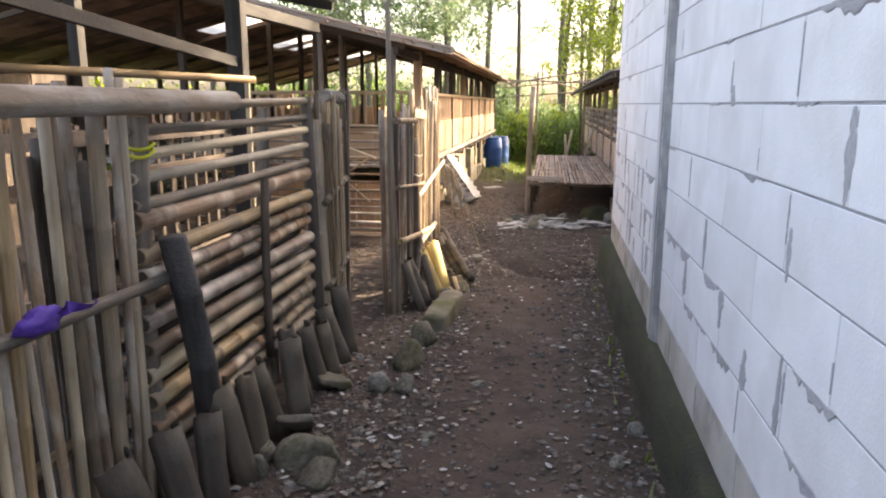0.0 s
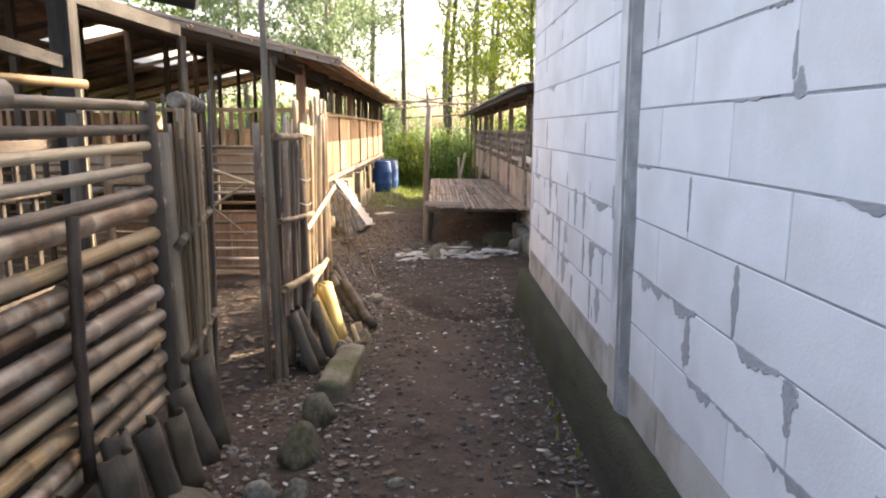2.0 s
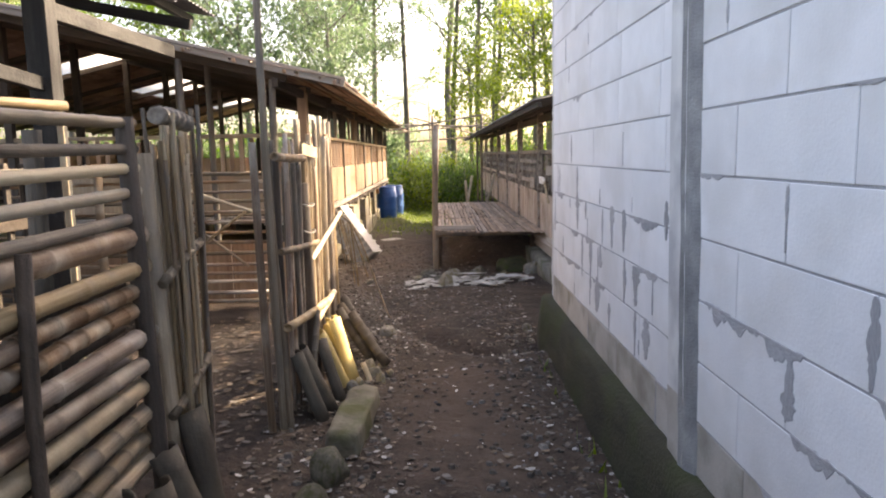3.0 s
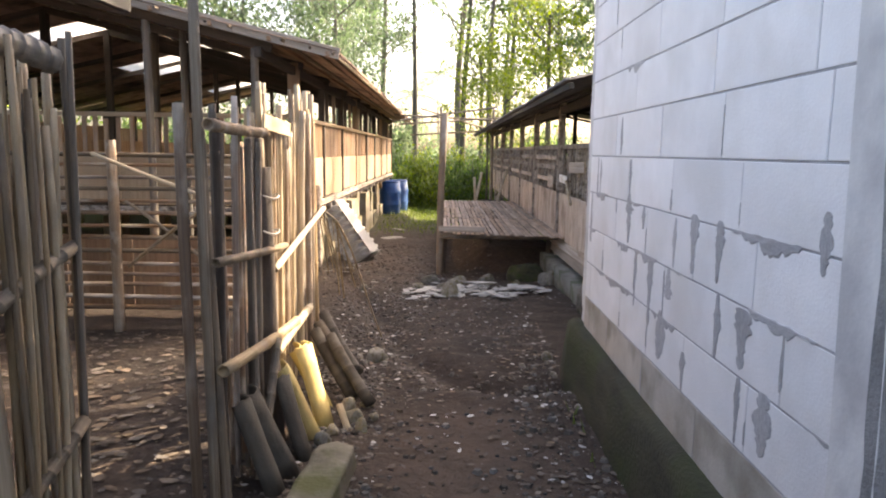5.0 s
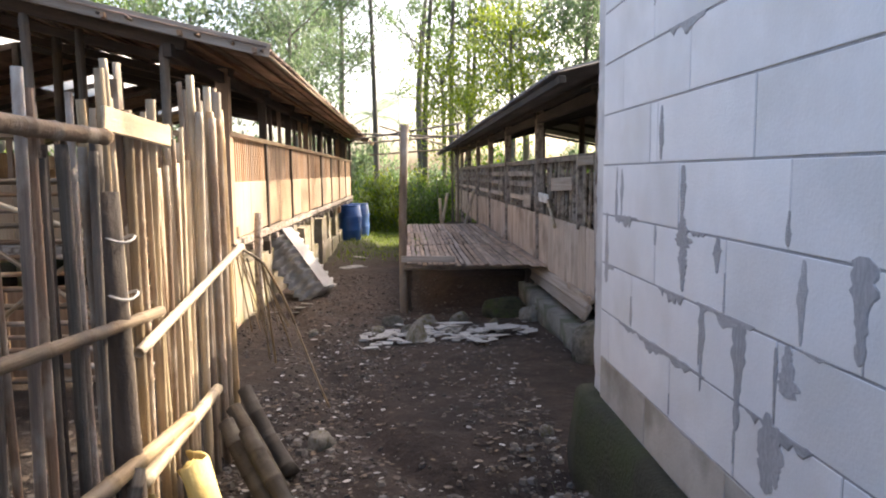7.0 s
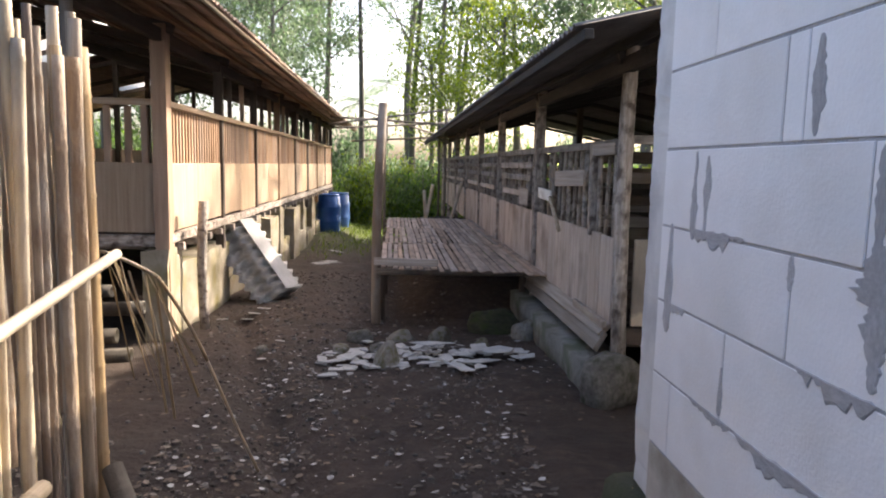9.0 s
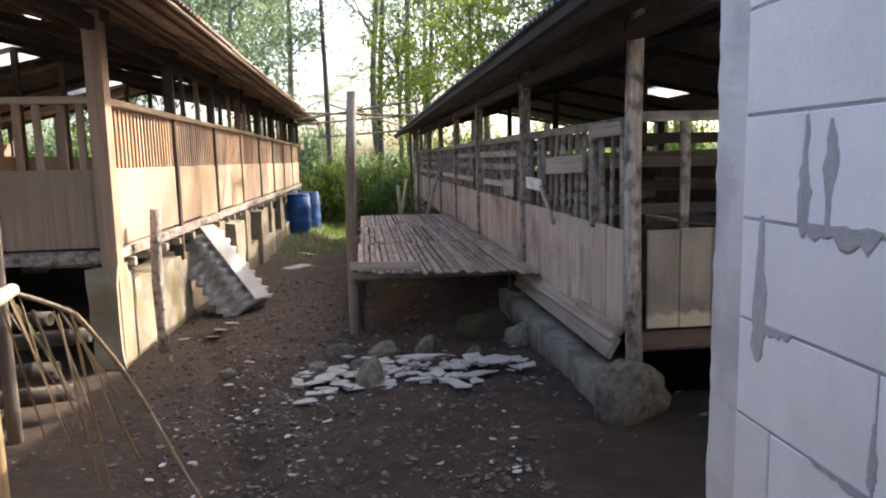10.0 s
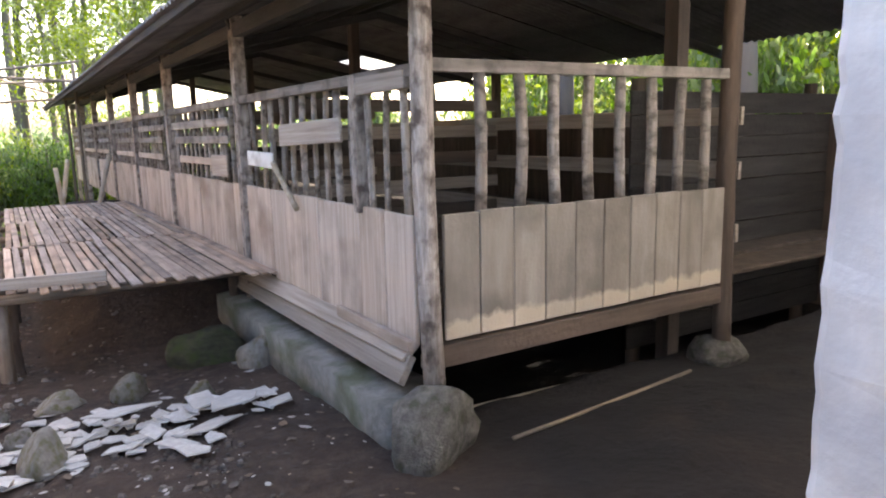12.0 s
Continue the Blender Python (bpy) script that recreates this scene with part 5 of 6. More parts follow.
# ---- low shed behind the fence ----
barn = thing("low_cattle_shed", g(-2.6, 6.4), "low dark cattle shed with a patched roof behind the fence", "shed")
def broof(x):
    return 2.66 + 0.2 * (-2.35 - x)
for x, y in ((-2.62, 6.42), (-2.62, 3.4), (-5.4, 3.4), (-5.4, 6.4), (-5.4, 8.3)):
    plank("post", g(x, y, -0.1), (x, y, broof(x) - 0.1), 0.13, 0.13, CHAR_SHADE, barn, (1, 0, 0))
# pale strip added to paint the sunlit edge of the black post
plank("lit_batten", g(-2.53, 6.36, 0), (-2.53, 6.36, 1.75), 0.035, 0.02, PALE, barn, (1, 0, 0))
for k in range(9):
    y = 2.2 + k * 0.72
    run = 2.9 if k == 6 else 3.7
    m = Matrix.Translation((-2.35 + R.uniform(-0.08, 0.05), y + 0.76, broof(-2.35) + R.uniform(-0.02, 0.03))) @ pose(0, 0, 0, 0, 0, 180 + R.uniform(-1.5, 1.5)) @ pose(0, 0, 0, 0, -11.3, 0)
    part("roof_sheet", ribbed(0.74, run), ROOF_D, barn, m)
# purlins, rafters and beams blackened in colour to read as shaded
for x in (-2.5, -3.4, -4.3, -5.3):
    plank("purlin", (x, 2.0, broof(x) - 0.05), (x, 8.6, broof(x) - 0.05), 0.06, 0.05, CHAR_SHADE, barn)
for y in (3.4, 6.42, 8.3):
    plank("rafter", (-2.4, y, broof(-2.4) - 0.13), (-5.6, y, broof(-5.6) - 0.13), 0.09, 0.06, CHAR_SHADE, barn)
plank("beam", (-2.62, 3.2, 2.08), (-2.62, 6.5, 1.86), 0.08, 0.05, CHAR_SHADE, barn)
pole("beam", (-3.6, 4.2, 1.75), (-2.35, 6.1, 1.72), 0.03, CULM, barn, "mid")
plank("beam", (-2.62, 6.4, 2.3), (-2.62, 8.4, 2.34), 0.1, 0.06, CHAR_SHADE, barn)
for z in (0.5, 0.8, 1.1, 1.35):
    plank("manger_rail", (-2.7, 3.3, z), (-2.7, 6.4, z), 0.09, 0.025, DARKWOOD, barn)
y = 3.4
while y < 6.3:
    plank("manger_slat", (-2.73, y, 0.4), (-2.73, y, 1.42), 0.035, 0.02, DARKWOOD, barn, (0, 1, 0))
    y += 0.16
for k in range(7):
    span("back_board", -5.5, -5.47, 2.1 + k * 0.92, 2.1 + (k + 1) * 0.92 - 0.01, -0.1, 1.9, DARKWOOD, barn)

# ---- inner pen seen through the gate opening ----
inner = thing("slatted_pen_front", g(-2.6, 8.6), "pen front of horizontal split bamboo slats behind the gate", "pen")
z = 0.12
while z < 1.3:
    pole("slat", (-4.6, 8.6, z + R.uniform(-0.012, 0.012)), (-1.85, 8.6, z + R.uniform(-0.012, 0.012)), R.uniform(0.028, 0.038), [CULM_RED, CULM_GREY, CULM_RED][R.randrange(3)], inner, "mid", flat=0.5)
    z += R.uniform(0.082, 0.1)
for x in (-4.5, -3.4, -2.85, -1.9):
    pole("post", g(x, 8.54, -0.1), (x, 8.54, 1.4), 0.04, LOG, inner, "log")
pole("brace", (-2.75, 8.52, 0.45), (-2.1, 8.52, 0.95), 0.014, CULM, inner, "thin")
pole("brace", (-2.75, 8.52, 0.95), (-2.1, 8.52, 0.45), 0.014, CULM, inner, "thin")
pole("brace", (-2.95, 8.45, 1.3), (-2.0, 8.45, 0.95), 0.016, PALE, inner, "thin")
for k in range(5):
    span("board", -4.6 + k * 0.55, -4.6 + (k + 1) * 0.55 - 0.01, 9.05, 9.075, 0.0, 0.6, PICKET_L, inner)
pole("prop", g(-3.7, 11.5, -0.1), (-3.7, 11.5, lroof(-3.7) - 0.1), 0.045, CULM_GREY, shed, "mid")
pole("prop", g(-2.9, 10.2, -0.1), (-2.9, 10.2, lroof(-2.9) - 0.1), 0.035, CULM_GREY, shed, "mid")

# ---- yard things ----
# stacked corrugated sheets leaning on the masonry
def corrugated(width, length, step=0.105, amp=0.024, thick=0.007):
    """A fibre-cement sheet: waves across x (width), straight along y (length)."""
    n = int(width / step * 8)
    verts, faces = [], []
    for i in range(n + 1):
        x = width * i / n
        z = amp * math.sin(2 * math.pi * x / step)
        verts += [(x, 0, z), (x, length, z), (x, 0, z - thick), (x, length, z - thick)]
    for i in range(n):
        a, b = 4 * i, 4 * i + 4
        faces += [(a, b, b + 1, a + 1), (a + 2, a + 3, b + 3, b + 2), (a, a + 2, b + 2, b), (a + 1, b + 1, b + 3, a + 3)]
    faces += [(0, 1, 3, 2), (4 * n, 4 * n + 2, 4 * n + 3, 4 * n + 1)]
    return data_mesh("corrugated", verts, faces, True)
lean = math.degrees(math.atan2(0.78, 0.62))
CORR = corrugated(0.86, 0.52)
for k in range(8):
    m = Matrix.Translation((-2.12 + 0.026 * k + R.uniform(-0.01, 0.01), 12.86 + R.uniform(-0.03, 0.03) + 0.012 * k, 0.44 + 0.021 * k)) @ pose(0, 0, 0, 0, 0, R.uniform(-3, 3) - 17) @ pose(0, 0, 0, 0, lean, 0)
    single("corrugated_sheet", CORR, ASBESTOS, m, "white corrugated fibre-cement sheet in a leaning stack", "roof sheet", "stack of corrugated sheets")
m = Matrix.Translation((-1.9, 12.97, 0.645)) @ pose(0, 0, 0, 0, 0, -20) @ pose(0, 0, 0, 0, lean, 0)
single("flat_sheet", box(0.9, 0.26, 0.012, 0.003, 0.004, 9), ASBESTOS, m @ Matrix.Translation((0.43, 0.16, 0.0)), "flat white fibre-cement board lying on the stack", "board")

def drum():
    """A plastic barrel with two hoops, a rim and a lid."""
    bm = bmesh.new()
    prof = [(0.0, 0.0), (0.26, 0.0), (0.275, 0.03), (0.285, 0.2), (0.3, 0.26), (0.303, 0.29), (0.29, 0.33), (0.292, 0.55), (0.303, 0.6), (0.3, 0.64), (0.285, 0.68), (0.272, 0.86), (0.25, 0.89), (0.262, 0.9), (0.262, 0.925), (0.235, 0.93), (0.23, 0.9), (0.0, 0.9)]
    n = 24
    rows = [[bm.verts.new((r * math.cos(2 * math.pi * k / n), r * math.sin(2 * math.pi * k / n), z)) for k in range(n)] for r, z in prof[1:-1]]
    for a, b in zip(rows, rows[1:]):
        for k in range(n):
            bm.faces.new((a[k], a[(k + 1) % n], b[(k + 1) % n], b[k]))
    bm.faces.new(rows[0][::-1])
    bm.faces.new(rows[-1])
    return mesh_of(bm, "drum", True)
DR = drum()
for x, y in ((-1.84, 22.4), (-1.72, 23.9)):
    d = thing("plastic_drum", g(x, y), "blue plastic drum standing beside the raised shed", "drum", "blue drums")
    part("body", DR, DRUM, d, Matrix.Translation(g(x, y, -0.02)))
    for a in (0.09, -0.09):
        part("bung", box(0.05, 0.05, 0.03, 0.01), DRUM, d, Matrix.Translation(g(x + a, y, 0.87)))

# broken white boards and stones before the platform
def shard(seed):
    rr = random.Random(seed)
    n = rr.randrange(4, 7)
    rim = []
    for k in range(n):
        w = 2 * math.pi * (k + rr.uniform(-0.3, 0.3)) / n
        q = rr.uniform(0.6, 1.0)
        rim.append((q * math.cos(w), q * math.sin(w)))
    verts = [(x, y, 0.0) for x, y in rim] + [(x * 0.97, y * 0.97, 0.007) for x, y in rim]
    faces = [tuple(range(n))[::-1], tuple(range(n, 2 * n))] + [(k, (k + 1) % n, n + (k + 1) % n, n + k) for k in range(n)]
    return data_mesh("shard", verts, faces)
SHARDS = [shard(k) for k in range(8)]
def lay(x, y, a, b, turn, up=0.0, tilt=5.0, k=None, label="broken piece of white board lying on the earth", group="broken white boards"):
    m = Matrix.Translation(g(x, y, 0.008 + up)) @ pose(0, 0, 0, R.uniform(-tilt, tilt), R.uniform(-tilt, tilt), turn) @ Matrix.Diagonal((a, b, 1, 1))
    return single("board_shard", SHARDS[R.randrange(8) if k is None else k], SHARD, m, label, "board shard", group)
for x, y, a, b, t, up in ((0.5, 10.3, 0.17, 0.11, 25, 0.05), (0.2, 10.05, 0.13, 0.09, -30, 0.015), (0.62, 10.38, 0.15, 0.10, -20, 0.03), (0.02, 10.4, 0.21, 0.07, 8, 0.09), (0.33, 10.15, 0.2, 0.09, 15, 0.02), (0.36, 10.42, 0.13, 0.15, 50, 0.04), (0.12, 10.25, 0.12, 0.09, 80, 0.02), (-0.55, 10.3, 0.13, 0.07, 10, 0.02), (-0.62, 10.05, 0.09, 0.06, 40, 0.0), (-0.72, 10.2, 0.08, 0.06, 0, 0.0)):
    lay(x, y, a, b, t, up)
for k in range(14):
    lay(R.uniform(-0.45, 0.7), 10.34 + R.gauss(0, 0.14), R.uniform(0.07, 0.13), R.uniform(0.04, 0.08), R.uniform(0, 360), R.uniform(0.0, 0.025), 8)
for k in range(46):
    lay(R.uniform(-0.75, 0.68), 10.36 + R.gauss(0, 0.17), R.uniform(0.05, 0.12), R.uniform(0.04, 0.085), R.uniform(0, 360), R.uniform(0.0, 0.03), 6)
for k in range(46):
    x = R.gauss(-0.02, 0.42)
    lay(max(-0.95, min(0.7, x)), 10.35 + R.gauss(0, 0.17), R.uniform(0.025, 0.085), R.uniform(0.02, 0.055), R.uniform(0, 360), R.uniform(0, 0.02), 12)
for x, y, sx, sy, sz, t in ((-0.28, 10.22, 0.24, 0.2, 0.19, 30), (-0.5, 10.85, 0.24, 0.16, 0.12, 0), (-0.18, 10.9, 0.28, 0.18, 0.1, 20), (0.12, 10.88, 0.23, 0.2, 0.15, 60), (-0.62, 10.5, 0.18, 0.14, 0.09, 10), (0.42, 10.62, 0.18, 0.14, 0.1, 0), (-0.36, 10.5, 0.14, 0.12, 0.1, 0), (-1.2, 10.6, 0.12, 0.1, 0.07, 0), (0.85, 11.05, 0.3, 0.26, 0.2, 30)):
    stone(x, y, sx, sy, sz, "rounded grey stone among the broken boards", turn=t, group="stones before the platform")
for k in range(7):
    lay(-1.5 + R.uniform(-0.25, 0.3), 16.9 + R.uniform(-0.7, 0.5), R.uniform(0.1, 0.25), R.uniform(0.06, 0.2), R.uniform(0, 360), 0.01, 3, group="white boards on the far path")
lay(-1.35, 18.6, 0.32, 0.08, -50, 0.03, 3, group="white boards on the far path")
for x, y in ((-1.55, 12.0), (-1.6, 11.9), (-1.5, 12.25), (-1.75, 11.65)):
    lay(x, y, 0.09, 0.05, R.uniform(0, 360), 0.01, 10)

# logs under the shed's end
for x0, y0, x1, y1, z, r in ((-3.4, 10.2, -1.95, 10.35, 0.24, 0.05), (-3.5, 10.0, -2.05, 10.12, 0.1, 0.055), (-3.2, 10.35, -2.1, 10.2, 0.38, 0.045), (-3.3, 9.95, -1.9, 9.95, 0.02, 0.05)):
    b = pole("bamboo_log", (x0, y0, z), (x1, y1, z + 0.03), r, TILEWOOD, None, "mid")
    tagged(b, "thick old bamboo log in a pile beside the shed", "bamboo log", "log pile beside the raised shed")
stone(-2.6, 10.25, 0.3, 0.24, 0.2, "grey stone propping the log pile", turn=0)

# a cut cane leaning from the fence end, with dry leaf strips
cane = thing("leaning_cane", g(-0.83, 8.5), "thin dry cane with straw strips leaning from the fence end", "cane")
pts = [Vector((-1.2, 7.88, 0.98)), Vector((-1.1, 8.1, 0.86)), Vector((-0.98, 8.28, 0.5)), Vector((-0.83, 8.5, -0.06))]
for a, b in zip(pts, pts[1:]):
    pole("stem", a, b, 0.007, CULM, cane, "thin")
for k in range(13):
    a = pts[0].lerp(pts[1], R.uniform(0, 1)) + Vector((0, 0, R.uniform(-0.03, 0.02)))
    b = a + Vector((R.uniform(0.02, 0.13), R.uniform(0.04, 0.2), -R.uniform(0.3, 0.6)))
    plank("leaf_strip", a, b, R.uniform(0.003, 0.009), 0.002, STRAW, cane, (R.uniform(-1, 1), 1, 0))

# firewood and leaning sticks past the platform
for k in range(22):
    y = 17.6 + R.uniform(-0.25, 0.25)
    z = gz(0.5, 17.6) + 0.06 + (k // 5) * 0.15
    b = pole("firewood_log", (0.1 + R.uniform(-0.1, 0.1), y, z), (1.0, y + R.uniform(-0.1, 0.1), z + R.uniform(-0.02, 0.02)), R.uniform(0.05, 0.075), [DARKWOOD, LOG][k % 2], None, "log")
    tagged(b, "grey split log in a firewood stack", "firewood", "firewood stack past the platform")
for x0, x1, z in ((0.15, 0.4, 0.95), (0.3, 0.25, 0.85), (0.5, 0.9, 1.0)):
    b = pole("stick", g(x0, 17.2, -0.03), (x1, 17.4, z), 0.03, PALE, None, "mid")
    tagged(b, "pale peeled stick leaning on the firewood", "stick", "sticks on the firewood")

# pole frame across the far path
trellis = thing("pole_trellis", g(-0.3, 19.5), "trellis of thin bamboo poles across the path", "trellis")
for x, y in ((-0.45, 19.1), (0.75, 19.4), (0.75, 21.5)):
    pole("upright", g(x, y, -0.1), (x, y, 2.35), 0.028, CULM_GREY, trellis, "mid")
for a, b in (((-1.5, 19.0, 2.15), (1.4, 19.4, 2.05)), ((-1.4, 19.1, 1.95), (1.0, 20.6, 2.2)), ((-0.9, 19.0, 2.3), (0.6, 21.6, 2.0)), ((-1.2, 20.5, 1.75), (1.2, 20.2, 1.9)), ((-1.5, 18.8, 2.0), (0.8, 19.0, 2.35))):
    pole("cross_pole", a, b, 0.02, CULM_GREY, trellis, "mid")

# a pale cane lying under the pen
b = pole("cane", g(1.45, 9.75, 0.02), g(3.1, 10.4, 0.03), 0.015, PALE, None, "mid")
tagged(b, "pale cane lying on the dark earth under the pen", "cane")

# ---- loose litter on the ground ----
def flakes(name, spots, mat, label, thin=True, kind="stuff"):
    verts, faces = [], []
    rr = random.Random(len(spots))
    for x, y, s in spots:
        z = gz(x, y)
        w = rr.uniform(0, 6.28)
        c, d = math.cos(w), math.sin(w)
        base = len(verts)
        if thin:
            e = s * rr.uniform(0.35, 0.7)
            tx, ty = rr.uniform(-0.25, 0.25), rr.uniform(-0.25, 0.25)
            for u, v in ((-s, 0), (-0.3 * s, -e), (0.5 * s, -0.8 * e), (s, 0.1 * e), (0.4 * s, e), (-0.5 * s, 0.8 * e)):
                verts.append((x + c * u - d * v, y + d * u + c * v, z + 0.008 + abs(tx * u) + abs(ty * v)))
            faces.append(tuple(range(base, base + 6)))
        else:
            h = s * rr.uniform(0.5, 0.8)
            for u, v in ((-s, -0.2 * s), (0.1 * s, -s), (s, -0.1 * s), (0.3 * s, 0.9 * s), (-0.7 * s, 0.7 * s)):
                verts.append((x + c * u - d * v, y + d * u + c * v, z - 0.004))
            for u, v in ((-s, -0.2 * s), (0.1 * s, -s), (s, -0.1 * s), (0.3 * s, 0.9 * s), (-0.7 * s, 0.7 * s)):
                verts.append((x + 0.6 * (c * u - d * v), y + 0.6 * (d * u + c * v), z + h * rr.uniform(0.7, 1.0)))
            for k in range(5):
                faces.append((base + k, base + (k + 1) % 5, base + 5 + (k + 1) % 5, base + 5 + k))
            faces.append(tuple(base + 5 + k for k in range(5)))
    return single(name, data_mesh(name, verts, faces, False), mat, Matrix(), label, "litter", kind=kind)

def scatter(n, x0, x1, y0, y1, smin, smax, keep=lambda x, y: 1.0):
    out = []
    while len(out) < n:
        x, y = R.uniform(x0, x1), R.uniform(y0, y1)
        if R.random() < keep(x, y):
            out.append((x, y, smin + (smax - smin) * R.random() ** 2.5))
    return out
def beside(x, y):
    worn = min(1.0, abs(x + 0.25) / 0.5)
    return 0.15 + 0.85 * worn * (0.4 + 0.6 * (noise.noise((x * 1.5, y * 1.5, 0)) > -0.1))
flakes("gravel", scatter(5200, -1.35, 0.42, 1.5, 10.2, 0.004, 0.024, beside) + scatter(1800, -1.9, -0.3, 9.6, 15.5, 0.006, 0.026), PEBBLE, "small stones trodden into the brown earth", False)
flakes("leaf_litter", scatter(5200, -1.3, 0.42, 1.5, 9.0, 0.005, 0.028, beside) + scatter(2200, -4.2, -1.35, 5.3, 8.5, 0.01, 0.05) + scatter(1200, -1.9, 1.0, 9.0, 14.0, 0.008, 0.03), LITTER, "dry leaf and bamboo litter on the earth")
LOOSE = material("loose_grey_stones", (0.06, 0.05, 0.04), (0.2, 0.18, 0.155), (9, 9, 9), 0.9, 0.4, 50, 0.4, island=True)
def edges(x, y):
    return 0.06 + min(1.0, max(0.0, (abs(x + 0.28) - 0.25) / 0.35)) * (0.3 + 0.7 * (noise.noise((x * 1.2, y * 1.2, 7)) > -0.15))
flakes("loose_stones", scatter(1000, -1.25, 0.4, 1.7, 8.0, 0.009, 0.034, edges) + scatter(420, -1.7, 0.3, 8.6, 14.5, 0.01, 0.03), LOOSE, "loose grey stones along both sides of the path", False)
CHIP = material("pale_chips", (0.25, 0.23, 0.2), (0.5, 0.48, 0.45), (9, 9, 9), 0.85, 0.2, 60, 0.35, island=True)
flakes("pale_chips", scatter(1100, -1.3, 0.42, 1.8, 10.0, 0.004, 0.028, beside) + scatter(110, -1.2, 0.9, 9.6, 11.2, 0.01, 0.04), CHIP, "pale chips of board and shell on the earth")

def blades(spots, low, high):
    verts, faces = [], []
    for x, y, s in spots:
        z, w, h = gz(x, y), R.uniform(0, 6.28), R.uniform(low, high)
        dx, dy = math.cos(w) * 0.012, math.sin(w) * 0.012
        bx, by = R.uniform(-0.5, 0.5) * h, R.uniform(-0.5, 0.5) * h
        base = len(verts)
        verts += [(x - dx, y - dy, z - 0.01), (x + dx, y + dy, z - 0.01), (x + bx, y + by, z + h)]
        faces.append((base, base + 1, base + 2))
    return data_mesh("grass", verts, faces)
single("grass", blades(scatter(17000, -1.9, 3.5, 16.5, 33, 0, 1, lambda x, y: min(1, max(0.0, (y - 16.5) / 9)) ** 1.5) + scatter(40, 0.3, 0.4, 2, 7.5, 0, 1), 0.03, 0.11), GRASS, Matrix(), "short green grass towards the trees", "grass", kind="stuff")

# ---- trees ----
def crown(seed, clumps, leaves, size, spread, lift, tall=1.0):
    """Leaves in ragged clumps round the ends of the limbs; unit radius, base at 0."""
    rr = np.random.RandomState(seed)
    verts, faces = [], []
    for c in range(clumps):
        d = rr.normal(size=3)
        d /= np.linalg.norm(d)
        ctr = d * rr.uniform(0.35, 1.0) * np.array([1, 1, tall]) + np.array([0, 0, lift])
        rad = rr.uniform(0.12, 0.34) * spread
        pts = ctr + rr.normal(size=(leaves, 3)) * rad * np.array([1, 1, 0.6])
        for p in pts:
            a, b = rr.normal(size=3), rr.normal(size=3)
            a /= np.linalg.norm(a)
            b -= a * b.dot(a)
            b /= np.linalg.norm(b)
            s = size * rr.uniform(0.6, 1.4)
            k = len(verts)
            verts += [p - a * s, p - b * s * 0.4 + a * s * 0.1, p + a * s, p + b * s * 0.4 + a * s * 0.1]
            faces.append((k, k + 1, k + 2, k + 3))
    return data_mesh("crown", verts, faces)
CROWNS = [crown(k, 52, 80, 0.036, 0.75, 0.0, 1.2) for k in range(3)]
FULL = [crown(40 + k, 64, 120, 0.032, 0.7, 0.0, 1.15) for k in range(3)]
BUSHES = [crown(20 + k, 34, 110, 0.055, 1.0, 0.35, 0.7) for k in range(3)]

def limbs(seed, tall, r, forks=6, reach=0.28):
    """A tapered, slightly crooked trunk with limbs, as one mesh."""
    rr = random.Random(seed)
    verts, faces = [], []
    def tube(path, r0, r1, n=7):
        base = len(verts)
        for i, p in enumerate(path):
            q = r0 + (r1 - r0) * i / (len(path) - 1)
            for k in range(n):
                w = 2 * math.pi * k / n
                verts.append((p[0] + q * math.cos(w), p[1] + q * math.sin(w), p[2]))
        for i in range(len(path) - 1):
            for k in range(n):
                a = base + i * n + k
                b = base + i * n + (k + 1) % n
                faces.append((a, b, b + n, a + n))
    sway = [rr.uniform(-0.02, 0.02) * tall for _ in range(4)]
    def axis(t):
        return (sway[0] * math.sin(2.2 * t) + sway[1] * math.sin(5 * t), sway[2] * math.sin(2.4 * t) + sway[3] * math.sin(4.5 * t), tall * t)
    tube([axis(k / 9) for k in range(10)], r, r * 0.35, 9)
    for f in range(forks):
        t = rr.uniform(0.5, 0.95)
        p, w = axis(t), rr.uniform(0, 6.28)
        l = tall * reach * rr.uniform(0.5, 1)
        tube([(p[0] + math.cos(w) * l * u, p[1] + math.sin(w) * l * u, p[2] + l * (0.7 * u + 0.3 * u * u)) for u in (0, 0.35, 0.7, 1)], r * 0.35, r * 0.1, 6)
    return data_mesh("limbs", verts, faces, True)
TRUNKS = [limbs(k, 1.0, 0.02) for k in range(3)]

def tree(x, y, tall, r, mat, k, label="tall slender tree with a loose leafy crown", trunk=None, full=False):
    t = thing("tree", g(x, y), label, "tree", "trees behind the sheds")
    part("trunk", TRUNKS[k % 3], BARK, t, Matrix.Translation(g(x, y, -0.2)) @ pose(0, 0, 0, 0, 0, 77 * k) @ Matrix.Diagonal((tall * (trunk or 1), tall * (trunk or 1), tall, 1)))
    part("crown", (FULL if full else CROWNS)[k % 3], mat, t, Matrix.Translation(g(x, y, tall * 0.82)) @ pose(0, 0, 0, 0, 0, 131 * k) @ Matrix.Diagonal((r, r, r * 1.25, 1)))
    return t
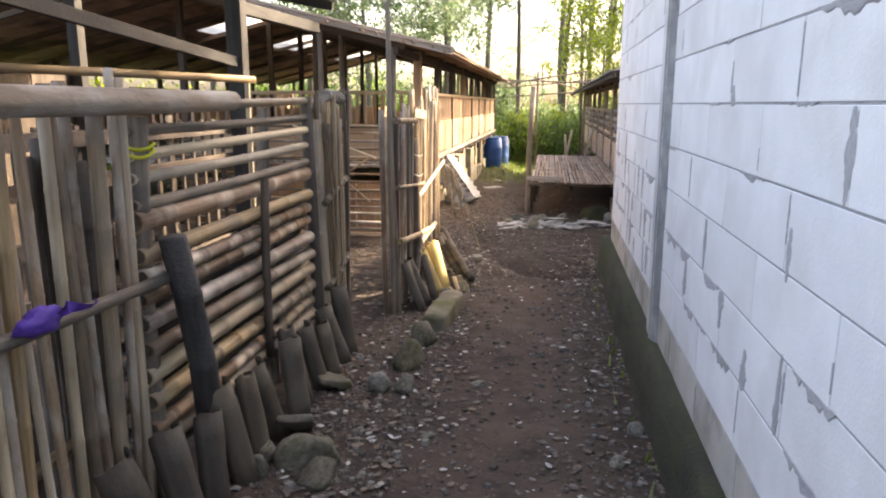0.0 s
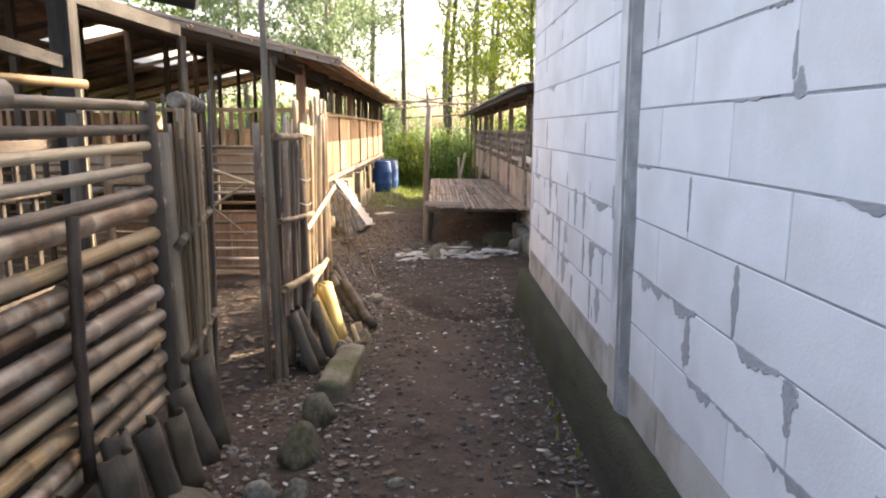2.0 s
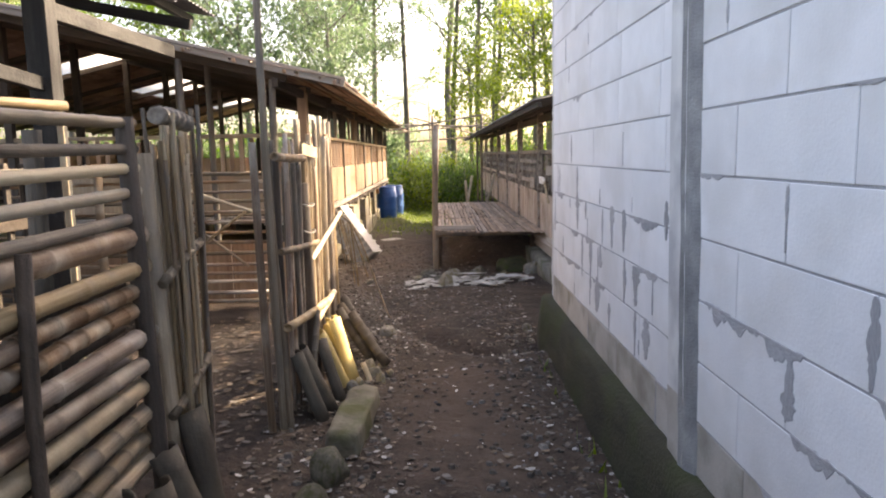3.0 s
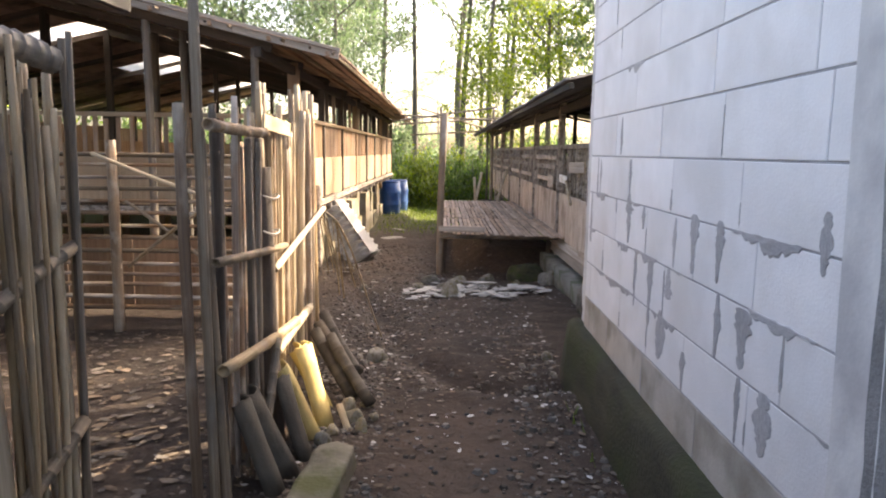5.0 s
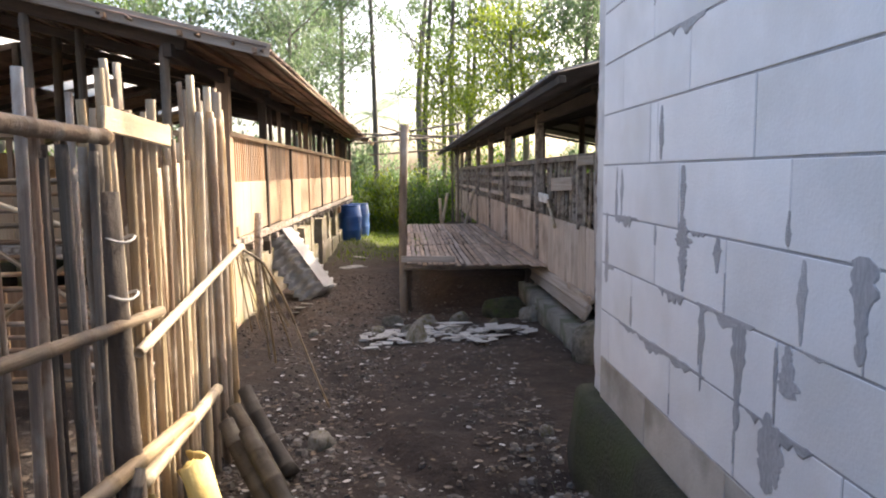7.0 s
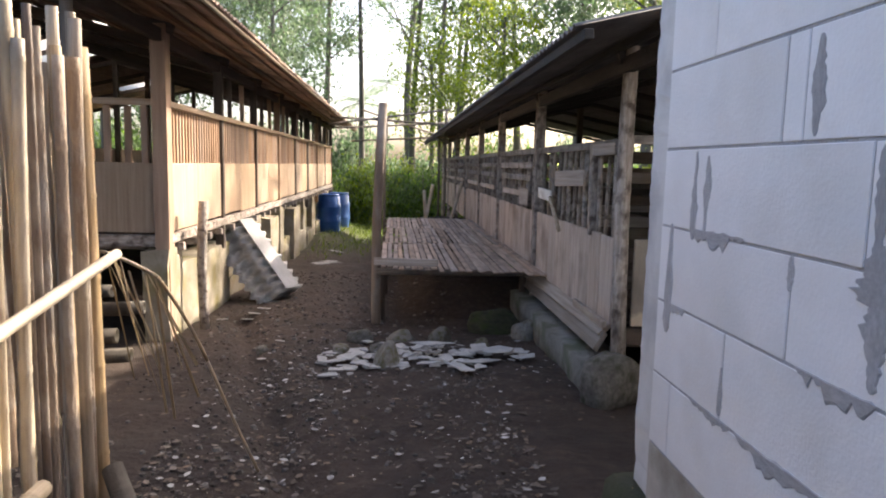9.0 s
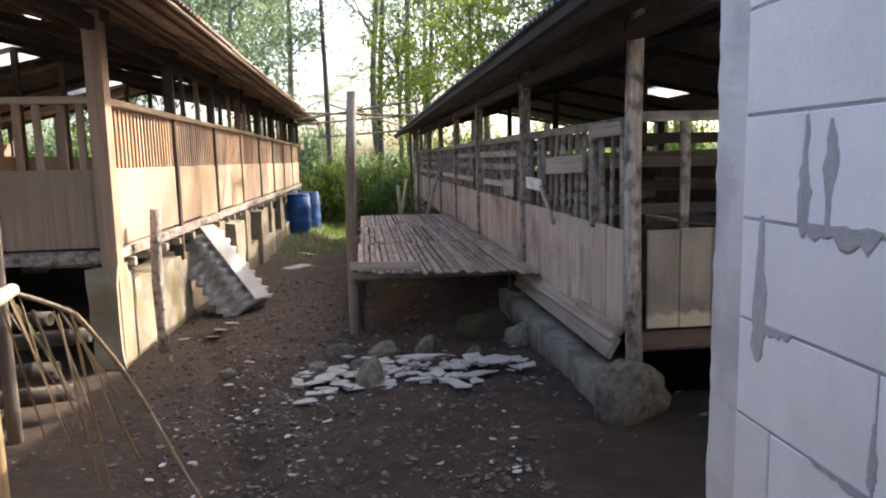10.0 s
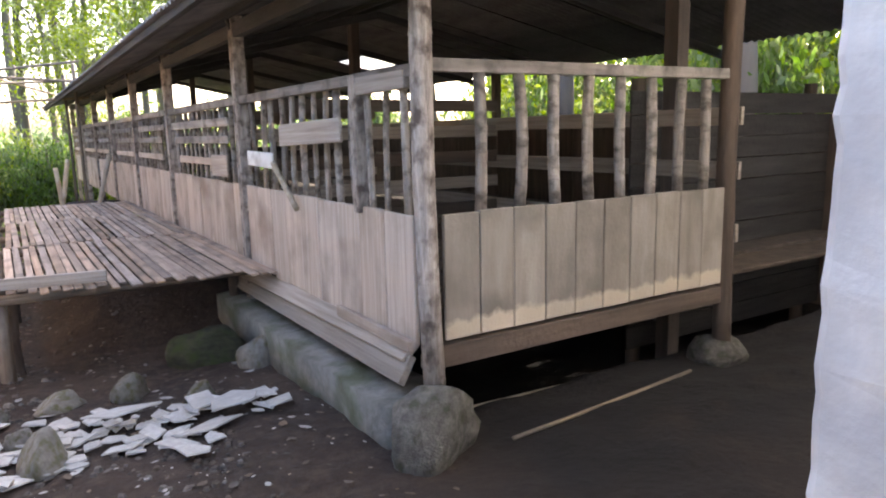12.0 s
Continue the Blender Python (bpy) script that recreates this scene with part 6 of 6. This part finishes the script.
def shrub(x, y, r, h, mat, k, label="leafy green shrub at the edge of the yard"):
    t = thing("shrub", g(x, y), label, "shrub", "shrubs round the yard")
    part("stem", TRUNKS[k % 3], BARK, t, Matrix.Translation(g(x, y, -0.1)) @ Matrix.Diagonal((h, h, h, 1)))
    part("crown", BUSHES[k % 3], mat, t, Matrix.Translation(g(x, y, 0.05)) @ pose(0, 0, 0, 0, 0, 97 * k) @ Matrix.Diagonal((r, r, h, 1)))
    return t

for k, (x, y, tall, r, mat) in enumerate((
        (-5.0, 33, 8.5, 2.6, LEAF_HAZED), (-8.0, 31, 8.0, 2.8, LEAF_HAZED), (-3.6, 41, 11.5, 2.6, LEAF_HAZED), (-11.5, 34, 9.0, 3.2, LEAF), (-6.5, 45, 13.0, 3.2, LEAF_HAZED), (-15, 30, 9.0, 3.4, LEAF),
        (1.2, 34, 6.5, 2.0, LEAF_BRIGHT), (2.6, 37, 9.5, 2.4, LEAF), (0.9, 45, 14.0, 2.2, LEAF_HAZED), (3.9, 33, 8.0, 2.3, LEAF_BRIGHT), (5.4, 38, 11.0, 3.0, LEAF_HAZED), (7.0, 33, 9.5, 3.0, LEAF_HAZED), (2.0, 31, 4.6, 1.5, LEAF_BRIGHT),
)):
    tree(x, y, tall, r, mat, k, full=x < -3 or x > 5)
# the six at x 6.9 to 8 are unseen, added to dapple the sunlight
for k, (x, y, tall, r, mat) in enumerate((
        (10, 36, 10, 3.4, LEAF), (9.5, 27, 8.0, 2.6, LEAF_BRIGHT), (12.5, 22, 7.5, 2.6, LEAF), (11.5, 16, 6.2, 2.2, LEAF_BRIGHT), (15, 13, 7.0, 2.8, LEAF), (14, 28, 9.0, 3.0, LEAF), (13.5, 8.5, 6.0, 2.4, LEAF_BRIGHT), (7.6, 23.8, 11.0, 1.5, LEAF), (8.0, 20.6, 11.2, 1.3, LEAF), (7.8, 28.0, 11.2, 1.9, LEAF), (6.9, 15.2, 9.8, 1.6, LEAF), (7.5, 15.6, 10.6, 1.5, LEAF), (7.4, 12.4, 11.6, 1.25, LEAF),
        (9.6, 12, 4.6, 1.9, LEAF_BRIGHT), (10.0, 15.8, 4.8, 2.0, LEAF), (10.4, 19.5, 5.0, 2.0, LEAF_BRIGHT), (10.2, 9.0, 4.6, 1.8, LEAF),
        (-13, 20, 6.5, 2.6, LEAF_BRIGHT), (-14, 13, 6.5, 2.6, LEAF), (-13.5, 26, 7.5, 2.8, LEAF))):
    tree(x, y, tall, r, mat, k)
for k in range(34):
    x = -3.5 + k * 0.36 + R.uniform(-0.3, 0.3)
    shrub(x, 28.3 + R.uniform(-1.0, 2.6), R.uniform(0.7, 1.2), R.uniform(0.9, 1.9), [LEAF, LEAF_BRIGHT, LEAF][k % 3], k)
for k in range(16):
    shrub(-11.2 + R.uniform(-0.8, 0.5), 9 + k * 1.25, R.uniform(0.9, 1.4), R.uniform(1.5, 2.4), [LEAF_BRIGHT, LEAF][k % 2], k)
for k in range(18):
    shrub(8.6 + R.uniform(-0.6, 0.8), 8.5 + k * 1.1, R.uniform(0.8, 1.3), R.uniform(1.4, 2.6), [LEAF, LEAF_BRIGHT][k % 2], k)
for k in range(13):
    shrub(12.4 + R.uniform(-0.6, 0.8), 5.5 + k * 1.6, R.uniform(1.4, 1.9), R.uniform(3.2, 4.6), [LEAF, LEAF_BRIGHT, LEAF][k % 3], k, "tall leafy shrub beside the goat pen")
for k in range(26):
    shrub(-20 + k * 1.7, 46 + R.uniform(-2, 4), R.uniform(1.6, 2.6), R.uniform(2.0, 4.2), [LEAF_HAZED, LEAF][k % 2], k, "dense shrub in the wood behind the yard")

def frond(seed):
    """A drooping palm leaf, 1 long, leaflets on both sides of its rib."""
    rr = random.Random(seed)
    verts, faces = [], []
    n = 22
    for k in range(n):
        t = (k + 1) / n
        x, z = t, 0.28 * t - 0.55 * t * t
        for side in (-1, 1):
            l = 0.24 * math.sin(math.pi * (0.12 + 0.85 * t)) * rr.uniform(0.85, 1.1)
            b = len(verts)
            verts += [(x - 0.008, 0, z), (x + 0.012, 0, z), (x + 0.1, side * l, z - 0.5 * l)]
            faces.append((b, b + 1, b + 2))
    for k in range(8):
        t0, t1 = k / 8, (k + 1) / 8
        b = len(verts)
        for t in (t0, t1):
            zz = 0.28 * t - 0.55 * t * t
            verts += [(t, -0.01, zz), (t, 0.01, zz)]
        faces.append((b, b + 1, b + 3, b + 2))
    return data_mesh("frond", verts, faces)
FRONDS = [frond(k) for k in range(3)]
for q, (x, y, tall, long) in enumerate(((-1.9, 40, 15.5, 3.2), (-2.6, 52, 6.3, 2.6), (0.55, 37, 15, 3.0), (1.75, 35, 14, 3.0), (-0.9, 60, 8.5, 2.8), (3.3, 44, 16, 3.2))):
    p = thing("palm_tree", g(x, y), "slender coconut palm with drooping fronds", "palm tree", "palms behind the yard")
    part("trunk", limbs(60 + q, 1.0, 0.011, 0), BARK, p, Matrix.Translation(g(x, y, -0.2)) @ Matrix.Diagonal((tall, tall, tall, 1)))
    for k in range(15):
        w = k * 137.5
        part("frond", FRONDS[k % 3], LEAF_HAZED, p, Matrix.Translation(g(x, y, tall - 0.25)) @ pose(0, 0, 0, 0, 0, w) @ pose(0, 0, 0, 0, -35 + 55 * (k % 5) / 4, 0) @ Matrix.Diagonal((long, long, long, 1)))
